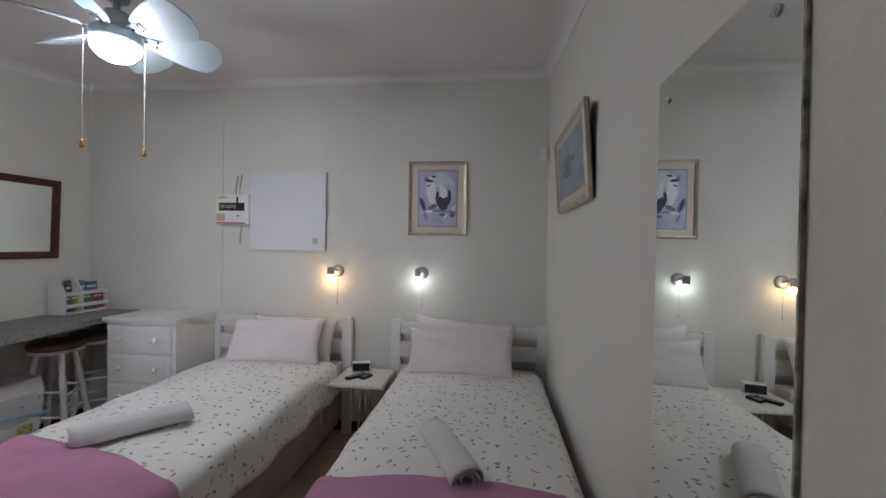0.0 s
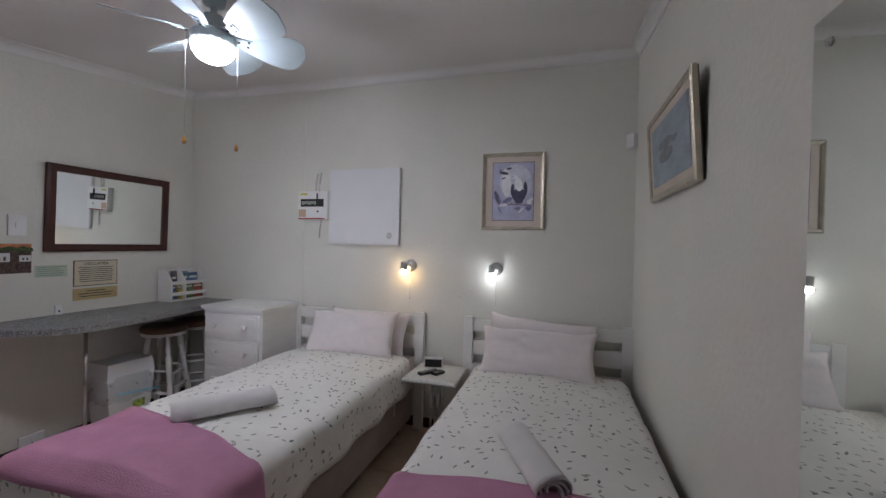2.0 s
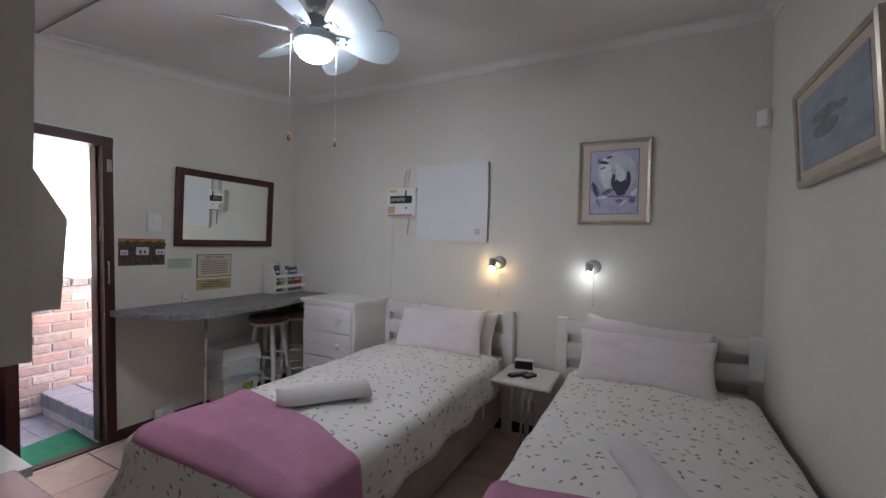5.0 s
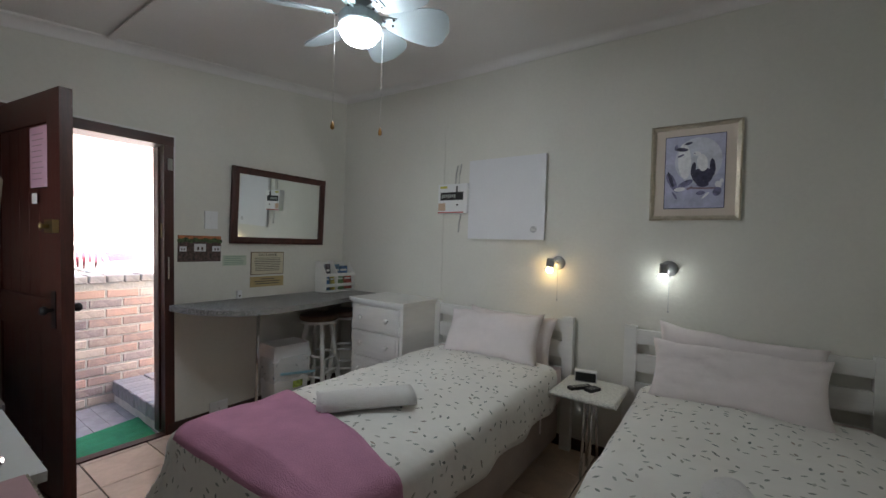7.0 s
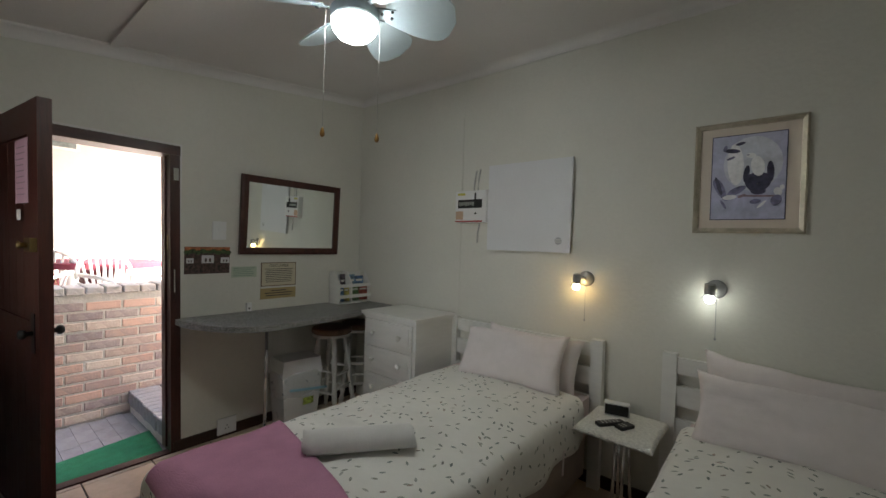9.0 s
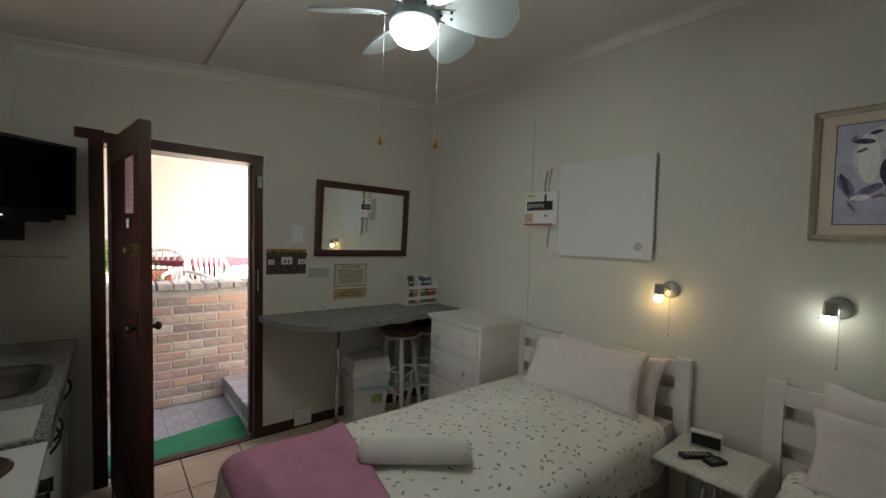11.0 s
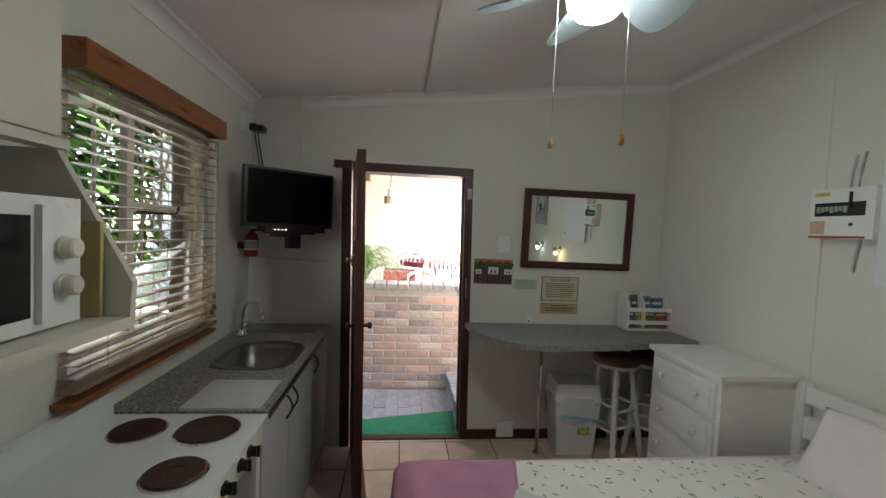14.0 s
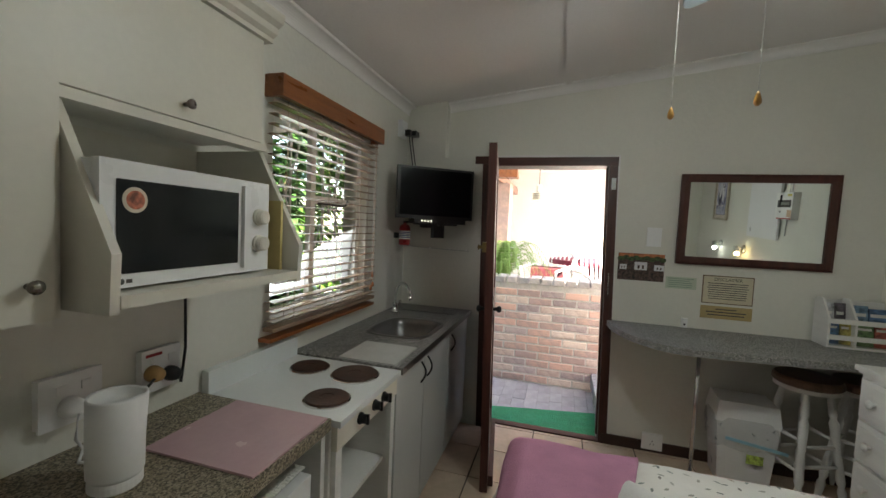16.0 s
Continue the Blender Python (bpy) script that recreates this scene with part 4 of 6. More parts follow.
DARKMETAL = mat("dark pewter", (0.22, 0.20, 0.18), 0.25, metal=1.0, var=0.15, scale=20, bump=0)
BLACKGLASS = mat("dark oven glass", (0.012, 0.014, 0.016), 0.08, var=0.1, scale=6, bump=0)
STICKER = mat("cream sticker", (0.70, 0.62, 0.50), 0.5, var=0.03, bump=0)
STICKERIN = mat("orange red print", (0.55, 0.16, 0.09), 0.5, var=0.5, scale=70, bump=0)
YELLOW = mat("pale yellow plastic", (0.62, 0.50, 0.22), 0.4, var=0.04, bump=0)
wall_unit()


# ---- window, blind ----
def window():
    w = thing("window_1", (0, 0, 0), "white steel casement window with burglar bars", "window", kind="structure")
    y0, y1 = YS - 0.078, YS - 0.048
    for a in ((WX0, WX0 + 0.04, WZ0, WZ1), (WX1 - 0.04, WX1, WZ0, WZ1), (WX0 + 0.0405, WX1 - 0.0405, WZ0, WZ0 + 0.04), (WX0 + 0.0405, WX1 - 0.0405, WZ1 - 0.04, WZ1)):
        part("window_frame", bx(a[0], a[1], y0, y1, a[2], a[3]), WHITE, w, bevel=0.003)
    xm = -2.16
    part("mullion", bx(xm - 0.02, xm + 0.02, y0, y1, WZ0 + 0.0405, WZ1 - 0.0405), WHITE, w, bevel=0.003)
    zt = 1.62
    part("transom", bx(WX0 + 0.0405, xm - 0.0205, y0, y1, zt - 0.02, zt + 0.02), WHITE, w, bevel=0.003)
    for a in ((WX0 + 0.0405, xm - 0.0205, WZ0 + 0.0405, zt - 0.0205), (WX0 + 0.0405, xm - 0.0205, zt + 0.0205, WZ1 - 0.0405), (xm + 0.0205, WX1 - 0.0405, WZ0 + 0.0405, WZ1 - 0.0405)):
        p = part("pane", bx(a[0], a[1], y0 + 0.012, y0 + 0.016, a[2], a[3]), PANE, w)
        p.visible_shadow = False
    part("window_sill", bx(WX0, WX1, YS - 0.0475, YS - 0.001, WZ0 - 0.004, WZ0 + 0.012), WHITE, w, bevel=0.003)
    bm = bmesh.new()
    tube(bm, [(-2.20, YS - 0.045, 1.60), (-2.44, YS - 0.035, 1.60), (-2.46, YS - 0.03, 1.605), (-2.47, YS - 0.025, 1.635)], 0.006, 8)
    part("stay", bm, BLACK, w, "black window stay", smooth=True)
    for cx in (-2.40, -1.98):
        for pts in (((cx - 0.16, 1.32), (cx, 1.70), (cx + 0.16, 1.32)), ((cx - 0.16, 1.95), (cx, 1.55), (cx + 0.16, 1.95)), ((cx - 0.07, 1.08), (cx - 0.07, 2.0)), ((cx + 0.07, 1.08), (cx + 0.07, 2.0))):
            bm = bmesh.new()
            tube(bm, [(x, YS - 0.105, z) for x, z in pts], 0.006, 6)
            part("burglar_bar", bm, WHITE, w)


window()


def blind():
    b = thing("venetian_blind", (0, 0, 0), "open wooden venetian blind with an orange wood valance", "blind")
    x0, x1 = -2.70, -1.735
    part("valance", bx(x0, x1, 0.012, 0.03, 2.008, 2.098), ORANGEWOOD, b, bevel=0.004)
    part("valance_return", bx(x0, x0 + 0.014, YS + 0.001, 0.0118, 2.008, 2.098), ORANGEWOOD, b)
    part("valance_return", bx(x1 - 0.014, x1, YS + 0.001, 0.0118, 2.008, 2.098), ORANGEWOOD, b)
    part("head_rail", bx(x0 + 0.02, x1 - 0.02, YS + 0.004, 0.0, 2.03, 2.075), SLATWOOD, b)
    n = 23
    for k in range(n):
        z = 1.985 - k * 0.0415
        bm = bmesh.new()
        tilt = radians(-2)
        prof = []
        for i in range(6):
            q = -0.025 + 0.05 * i / 5
            prof.append((q, 0.0025 * (1 - (q / 0.025) ** 2)))
        pts = [(q * math.cos(tilt) - zz * math.sin(tilt) - 0.024, q * math.sin(tilt) + zz + z) for q, zz in prof] + [(q * math.cos(tilt) - zz * math.sin(tilt) - 0.024, q * math.sin(tilt) + zz + z - 0.003) for q, zz in prof[::-1]]
        prism(bm, pts, "x", x0 + 0.012 + random.uniform(-0.003, 0.003), x1 - 0.012 + random.uniform(-0.003, 0.003))
        part("slat", bm, SLATWOOD, b)
    part("bottom_rail", bx(x0 + 0.01, x1 - 0.005, -0.05, 0.004, 1.03, 1.047), SLATWOOD, b, bevel=0.004)
    for x in (x0 + 0.14, x1 - 0.14, (x0 + x1) / 2):
        for y in (-0.051, 0.003):
            bm = bmesh.new()
            tube(bm, [(x, y, 1.045), (x, y, 2.04)], 0.0012, 5)
            part("ladder_cord", bm, SLATWOOD, b)
    for x, zb in ((x0 + 0.05, 1.14), (x0 + 0.06, 1.20), (x0 + 0.075, 1.12)):
        bm = bmesh.new()
        tube(bm, [(x, 0.008, zb), (x, 0.008, 2.01)], 0.0018, 5)
        cd = part("pull_cord", bm, SLATWOOD, b)
        bm = bmesh.new()
        lathe(bm, [(0.004, 0.03), (0.008, 0.02), (0.010, 0.004), (0.006, 0)], 12, Matrix.Translation((x, 0.008, zb - 0.03)))
        part("tassel", bm, ORANGEWOOD, cd, smooth=True)
    bm = bx(x0 + 0.005, x1 + 0.01, YS + 0.001, 0.0, 0.988, 1.004)
    part("sill_strip", bm, ORANGEWOOD, b, bevel=0.004)


blind()


# ---- things on the walls ----
def lettering(parent, words, x, z, size, material, depth=0.0006, y=0.0, align="CENTER"):
    """Words as thin solid letters in the xz plane, facing -y."""
    cu = bpy.data.curves.new("lettering", "FONT")
    cu.body, cu.size, cu.extrude, cu.align_x = words, size, depth, align
    tmp = new("lettering", cu)
    me = bpy.data.meshes.new_from_object(tmp)
    bpy.data.objects.remove(tmp)
    me.materials.clear()
    me.materials.append(material)
    ob = new("lettering", me)
    ob.parent = parent
    ob.matrix_local = pose(x, y, z, 90)
    return ob


def west(y, z, off=0.0):
    """A pose on the west wall whose -y looks into the room and whose x runs to the north."""
    return pose(XW + 0.0006 + off, y, z, 0, 0, 90)


def north(x, z, off=0.0):
    return pose(x, YN - 0.0006 - off, z)


def east(y, z, off=0.0, lean=0.0):
    return pose(XE - 0.0006 - off, y, z, lean, 0, -90)


GOLD = mat("pale gilt moulding", (0.52, 0.46, 0.36), 0.35, metal=0.6, var=0.12, scale=14, bump=0.05, bscale=50)
MOUNT = mat("beige picture mount", (0.60, 0.51, 0.43), 0.8, var=0.03, scale=5, bump=0.02)
LAVENDER = mat("lavender grey print", (0.42, 0.42, 0.56), 0.6, var=0.12, scale=14, bump=0)
DARKBIRD = mat("dark violet print", (0.05, 0.045, 0.09), 0.6, var=0.3, scale=40, bump=0)
WHITEPRINT = mat("white print", (0.72, 0.71, 0.72), 0.6, var=0.08, scale=30, bump=0)
BLUEPRINT = mat("misty blue print", (0.30, 0.35, 0.40), 0.6, var=0.15, scale=5, bump=0, stretch=(1, 1, 3))
GREYPRINT = mat("grey green print", (0.20, 0.23, 0.23), 0.6, var=0.2, scale=25, bump=0)

MOONPRINT = mat("pale moon print", (0.55, 0.56, 0.63), 0.6, var=0.12, scale=18, bump=0)
VIOLETPRINT = mat("grey violet print", (0.17, 0.16, 0.27), 0.6, var=0.3, scale=40, bump=0)
BRANCHPRINT = mat("brown branch print", (0.26, 0.17, 0.20), 0.6, var=0.2, scale=40, bump=0)


def blob(outline, y0, y1):
    bm = bmesh.new()
    prism(bm, outline, "y", y0, y1)
    return bm


def oval(cx, cz, rx, rz, rot=0.0, n=20, taper=0.0):
    out = []
    for k in range(n):
        a = 2 * math.pi * k / n
        x, z = rx * math.cos(a) * (1 + taper * math.sin(a)), rz * math.sin(a)
        out.append((cx + x * math.cos(rot) - z * math.sin(rot), cz + x * math.sin(rot) + z * math.cos(rot)))
    return out


def eagle_picture():
    w, h = 0.455, 0.565
    p = thing("framed_picture", north(-0.4525, 1.842), "framed print of two eagles on a branch in a gilt frame", "picture", "framed pictures")
    part("frame", frame_bm(w, h, 0.026, 0.026), GOLD, p)
    part("mount", bx(-w / 2 + 0.02, w / 2 - 0.02, -0.012, -0.006, -h / 2 + 0.02, h / 2 - 0.02), MOUNT, p)
    pr = part("print", bx(-0.152, 0.152, -0.0145, -0.0125, -0.215, 0.215), DARKBIRD, p)
    part("print_ground", bx(-0.148, 0.148, -0.0155, -0.0148, -0.211, 0.211), LAVENDER, p)
    for k, (o, mt) in enumerate((
            (oval(0.018, 0.065, 0.118, 0.135), MOONPRINT),
            (oval(-0.05, 0.065, 0.034, 0.105, 0.06), WHITEPRINT),
            (oval(-0.066, 0.135, 0.034, 0.011, -0.15), DARKBIRD),
            (oval(-0.032, 0.168, 0.02, 0.008, 0.2), DARKBIRD),
            (oval(-0.07, 0.098, 0.018, 0.006, 0.4), VIOLETPRINT),
            (oval(-0.095, 0.15, 0.008, 0.016, -0.3), VIOLETPRINT),
            (oval(-0.109, -0.06, 0.019, 0.064, 0.42, taper=0.3), VIOLETPRINT),
            (oval(-0.118, -0.04, 0.009, 0.05, 0.3), DARKBIRD),
            (oval(-0.042, -0.068, 0.042, 0.017, 0.5), VIOLETPRINT),
            (oval(-0.07, -0.10, 0.03, 0.012, 0.1), WHITEPRINT),
            (oval(0.042, -0.03, 0.052, 0.05, 0.0, taper=0.15), DARKBIRD),
            (oval(-0.004, 0.015, 0.012, 0.042, -0.12), DARKBIRD),
            (oval(0.09, 0.02, 0.014, 0.05, 0.05), DARKBIRD),
            (oval(0.045, -0.075, 0.03, 0.016), DARKBIRD),
            (oval(0.04, 0.05, 0.027, 0.05, 0.15), WHITEPRINT),
            (oval(0.012, 0.105, 0.02, 0.012, -0.1), WHITEPRINT),
            (oval(0.0, 0.108, 0.006, 0.003), VIOLETPRINT),
            (oval(0.045, -0.098, 0.085, 0.005, -0.05), BRANCHPRINT),
            (oval(-0.02, -0.095, 0.018, 0.006, 0.5), BRANCHPRINT),
            (oval(0.035, -0.125, 0.022, 0.012, 0.1), VIOLETPRINT),
            (oval(0.06, -0.14, 0.025, 0.006, 0.8), WHITEPRINT),
            (oval(0.12, -0.08, 0.016, 0.02, 0.3), WHITEPRINT),
            (oval(0.115, -0.12, 0.02, 0.026, -0.4), VIOLETPRINT),
            (oval(0.135, -0.06, 0.009, 0.012), WHITEPRINT),
            (oval(-0.095, -0.135, 0.006, 0.026, 0.5), VIOLETPRINT))):
        part("printed_shape", blob(o, -0.0160 - 0.00018 * (k + 1), -0.0156), mt, pr)
    gl = part("picture_glass", bx(-w / 2 + 0.024, w / 2 - 0.024, -0.0225, -0.0212, -h / 2 + 0.024, h / 2 - 0.024), PANE, p)
    gl.visible_shadow = False


eagle_picture()


def lake_picture():
    w, h = 0.755, 0.405
    p = thing("framed_picture", east(2.015, 1.885, 0.025, 4), "framed misty lake print in a pale frame, hung slightly forward", "picture", "framed pictures")
    part("frame", frame_bm(w, h, 0.026, 0.024), GOLD, p)
    part("backing", bx(-w / 2 + 0.004, w / 2 - 0.004, 0.0005, 0.006, -h / 2 + 0.004, h / 2 - 0.004), BLACK, p)
    part("mount", bx(-w / 2 + 0.02, w / 2 - 0.02, -0.012, -0.004, -h / 2 + 0.02, h / 2 - 0.02), MOUNT, p)
    pr = part("print", bx(-0.31, 0.31, -0.0142, -0.0122, -0.14, 0.14), BLUEPRINT, p)
    for o in (oval(-0.05, 0.03, 0.12, 0.022), oval(-0.05, -0.02, 0.12, 0.03), oval(0.1, 0.02, 0.05, 0.012)):
        part("printed_shape", blob(o, -0.0152, -0.0144), GREYPRINT, pr)


lake_picture()

# heater panel and fuse box
hp = thing("heater_panel", north(-1.66, 1.735), "flat white square wall heater panel", "heater")
part("panel", bx(-0.315, 0.315, -0.034, -0.014, -0.31, 0.305), mat("white heater panel", (0.74, 0.74, 0.76), 0.5, var=0.02, scale=3, bump=0.02), hp, bevel=0.004)
for sx in (-1, 1):
    for sz in (-1, 1):
        part("spacer", bx(sx * 0.25 - 0.015, sx * 0.25 + 0.015, -0.0138, 0.0, sz * 0.24 - 0.015, sz * 0.24 + 0.015), WHITE, hp)
bm = bmesh.new()
lathe(bm, [(0.024, 0), (0.024, 0.0008), (0.004, 0.001)], 24, pose(0.235, -0.0345, -0.235, 90))
ebl = part("emblem", bm, mat("grey print", (0.45, 0.45, 0.47), 0.6, bump=0), hp, "small round grey emblem")
for k in range(3):
    part("text_line", bx(0.215, 0.255, -0.0366, -0.0357, -0.245 + 0.009 * k, -0.242 + 0.009 * k), PAPER, ebl)

fb = thing("fuse_box", north(-2.115, 1.745), "white plastic fuse box with dark breaker window", "fuse box")
part("case", bx(-0.14, 0.14, -0.062, 0.0, -0.118, 0.118), PLASTIC, fb, bevel=0.008)
wn2 = part("breaker_window", bx(-0.115, 0.105, -0.0645, -0.0625, -0.012, 0.052), BLACK, fb, "dark breaker window")
for k in range(7):
    part("breaker", bx(-0.10 + k * 0.02, -0.087 + k * 0.02, -0.071, -0.065, 0.004 + (k % 3) * 0.004, 0.034), mat("breaker grey", (0.34, 0.36, 0.33), 0.5, bump=0) if k == 0 else bpy.data.materials["breaker grey"], wn2)
part("label", bx(-0.12, -0.05, -0.0635, -0.0625, 0.085, 0.103), mat("yellow label", (0.65, 0.58, 0.12), 0.6, bump=0), fb)
part("label", bx(-0.135, -0.065, -0.0635, -0.0625, -0.098, -0.035), mat("faded orange label", (0.60, 0.42, 0.30), 0.6, bump=0), fb)
part("red_edge", bx(-0.138, 0.11, -0.0640, -0.0625, -0.116, -0.106), mat("red label", (0.45, 0.05, 0.04), 0.6, bump=0), fb)
bm = bmesh.new()
lathe(bm, [(0.008, 0), (0.008, 0.004), (0.002, 0.005)], 12, pose(0.05, -0.0625, -0.052, 90))
part("screw", bm, BLACK, fb)
part("cable", bx(0.042, 0.050, -0.073, -0.0625, 0.02, 0.098), BLACK, fb)
GREYWIRE = mat("painted cable", (0.50, 0.49, 0.47), 0.6, bump=0)
for dx, z0, z1 in ((-0.005, 0.1225, 0.275), (0.03, 0.1225, 0.285), (0.035, -0.27, -0.1225)):
    bm = bmesh.new()
    tube(bm, [(dx, -0.012, z0), (dx + 0.004, -0.012, (z0 + z1) / 2), (dx + 0.012, -0.002, z1)], 0.006, 8)
    part("cable", bm, GREYWIRE, fb, "cable painted with the wall")

# motion sensor in the corner
ps = thing("motion_sensor", pose(0.345, 3.035, 2.165, 0, 0, -45), "small white alarm sensor in the corner", "sensor")
part("case", bx(-0.028, 0.028, -0.03, 0.012, -0.045, 0.045), PLASTIC, ps, bevel=0.006)
part("lens", bx(-0.02, 0.02, -0.034, -0.0305, -0.02, 0.03), CORN, ps, bevel=0.002)


# wall lamps
def wall_lamp(x, col, name_label, strength, side):
    l = thing("wall_lamp", north(x, 1.268), name_label, "lamp", "reading lamps")
    bm = bmesh.new()
    lathe(bm, [(0.048, 0.0), (0.048, 0.010), (0.041, 0.017), (0.008, 0.022)], 28, pose(0.012, 0, 0, 90))
    part("wall_plate", bm, CHROMEW, l, smooth=True)
    bm = bmesh.new()
    tube(bm, [(0.012, -0.015, 0.0), (0.008, -0.05, 0.012), (-0.012 * side, -0.075, 0.018)], 0.007, 10)
    part("arm", bm, CHROMEW, l, smooth=True)
    bm = bmesh.new()
    m = pose(-0.018 * side, -0.085, 0.0, 8, 6 * side, 0)
    lathe(bm, [(0.010, 0.034), (0.024, 0.030), (0.025, -0.020), (0.021, -0.026), (0.006, -0.026)], 20, m)
    hd = part("head", bm, CHROMEW, l, smooth=False)
    bm = bmesh.new()
    lathe(bm, [(0.012, -0.027), (0.021, -0.040), (0.024, -0.052), (0.018, -0.066), (0.004, -0.072)], 20, m)
    part("bulb", bm, glow("lit bulb", col, strength), hd, "glowing bulb", smooth=True)
    bm = bmesh.new()
    for k in range(6):
        a = 2 * math.pi * k / 6
        tube(bm, [m @ Vector((0.02 * math.cos(a), 0.02 * math.sin(a), -0.026)), m @ Vector((0.038 * math.cos(a), 0.038 * math.sin(a), -0.05))], 0.002, 5)
    part("shade_ribs", bm, CHROMEW, hd)
    bm = bmesh.new()
    tube(bm, [(0.016, -0.025, 0.0), (0.016, -0.025, -0.25)], 0.0016, 5)
    c = part("pull_cord", bm, CHROMEW, l)
    bm = bmesh.new()
    lathe(bm, [(0.002, 0.014), (0.005, 0.01), (0.005, 0.002), (0.002, 0)], 10, Matrix.Translation((0.016, -0.025, -0.264)))
    part("bead", bm, CHROMEW, c)


CHROMEW = mat("pewter white metal", (0.42, 0.42, 0.42), 0.35, metal=0.7, var=0.05, scale=10, bump=0)
wall_lamp(-1.255, (1.0, 0.74, 0.34), "small pewter wall lamp with a lit warm bulb", 4.2, 1)
wall_lamp(-0.575, (0.86, 1.0, 0.98), "small pewter wall lamp with a lit cool white bulb", 3.0, 0.4)

# mirror on the west wall
mw = thing("wall_mirror", pose(XW + 0.011, 2.3135, 1.631, 1.9, 0, 90), "rectangular mirror in a dark red wooden frame", "mirror")
part("frame", frame_bm(0.864, 0.596, 0.052, 0.03), WOODRED, mw)
part("mirror_glass", bx(-0.385, 0.385, -0.014, -0.008, -0.25, 0.25), MIRROR, mw, "silvered mirror glass")

# frameless mirror on the east wall
me_ = thing("wall_mirror", east(0.79, 1.24), "tall frameless mirror screwed to the plaster wall", "mirror")
part("mirror_glass", bx(-0.2315, 0.2315, -0.006, 0.0, -0.64, 0.645), MIRROR, me_, "silvered mirror glass")
part("worn_edge", bx(0.2316, 0.2355, -0.0065, 0.0, -0.64, 0.645), mat("corroded mirror edge", (0.30, 0.29, 0.26), 0.4, var=0.7, scale=24, bump=0.1), me_, "dark corroded mirror edge")
for sx in (-1, 1):
    for zz in (0.59, -0.59):
        bm = bmesh.new()
        lathe(bm, [(0.009, 0), (0.009, 0.003), (0.004, 0.006)], 16, pose(sx * 0.18, -0.0063, zz, 90))
        part("mirror_screw", bm, CHROME, me_, smooth=True)

# cards and signs beside the mirror
SUNSET = mat("orange sunset print", (0.50, 0.16, 0.06), 0.5, var=0.35, scale=30, bump=0)
NIGHT = mat("dark earth print", (0.075, 0.042, 0.035), 0.5, var=0.7, scale=60, bump=0)
TREEPRINT = mat("dark green print", (0.06, 0.10, 0.035), 0.5, var=0.5, scale=60, bump=0)
HOUSEW = mat("white house print", (0.66, 0.66, 0.68), 0.5, var=0.05, bump=0)
cd = thing("picture_card", west(1.675, 1.29), "unframed card of white cottages under an orange sunset", "card")
part("card", bx(-0.147, 0.147, -0.0015, 0.0, -0.094, 0.094), NIGHT, cd)
part("printed_sky", bx(-0.146, 0.146, -0.0020, -0.0016, 0.055, 0.093), SUNSET, cd)
for k in range(9):
    part("printed_tree", blob(oval(-0.13 + k * 0.033, 0.055 + 0.008 * (k % 2), 0.022, 0.016), -0.0025, -0.0021), TREEPRINT, cd)
for x, w, h in ((-0.135, 0.045, 0.035), (-0.04, 0.08, 0.055), (0.085, 0.06, 0.04)):
    hs = part("printed_house", bx(x, x + w, -0.0025, -0.0017, -0.02, -0.02 + h), HOUSEW, cd)
    for j in (0.25, 0.6):
        part("printed_window", bx(x + w * j, x + w * (j + 0.16), -0.0029, -0.0026, -0.012, -0.02 + h * 0.6), NIGHT, hs)
    part("printed_roof", blob([(x - 0.005, -0.0195 + h), (x + w + 0.005, -0.0195 + h), (x + w * 0.75, h - 0.004), (x + w * 0.25, h - 0.004)], -0.0025, -0.0017), NIGHT, hs)

GREENP = mat("pale green paper", (0.52, 0.58, 0.47), 0.8, var=0.03, bump=0)
GREENI = mat("green ink", (0.25, 0.36, 0.28), 0.8, bump=0)
gn = thing("paper_notice", west(1.93, 1.20), "pale green printed paper notice", "notice")
part("sheet", bx(-0.093, 0.093, -0.0012, 0.0, -0.04, 0.04), GREENP, gn)
for k in range(5):
    part("text_line", bx(-0.08, -0.08 + 0.16 * random.uniform(0.8, 1), -0.0018, -0.0013, 0.026 - k * 0.014, 0.031 - k * 0.014), GREENI, gn)

PARCH = mat("cream parchment", (0.62, 0.56, 0.42), 0.7, var=0.05, scale=8, bump=0)
ds = thing("disclaimer_sign", west(2.205, 1.172), "cream printed disclaimer sign with a brown border", "sign")
part("plate", bx(-0.147, 0.147, -0.004, 0.0, -0.092, 0.095), mat("brown sign border", (0.16, 0.10, 0.06), 0.6, bump=0), ds, bevel=0.001)
part("panel", bx(-0.141, 0.141, -0.0048, -0.0041, -0.086, 0.089), PARCH, ds)
lettering(ds, "DISCLAIMER", 0, 0.060, 0.030, INK, y=-0.0055)
for k in range(8):
    hw = 0.12 * random.uniform(0.82, 1)
    part("text_line", bx(-hw, hw, -0.0055, -0.0049, 0.041 - k * 0.0145, 0.046 - k * 0.0145), INK, ds)
pq = thing("small_plaque", west(2.205, 1.022), "small gold coloured printed plaque", "sign")
part("plate", bx(-0.148, 0.148, -0.004, 0.0, -0.042, 0.042), mat("gold plaque", (0.48, 0.36, 0.17), 0.5, var=0.08, bump=0), pq, bevel=0.001)
for k, hw in enumerate((0.06, 0.115, 0.105)):
    part("text_line", bx(-hw, hw, -0.0052, -0.0042, 0.018 - k * 0.019, 0.025 - k * 0.019), INK, pq)


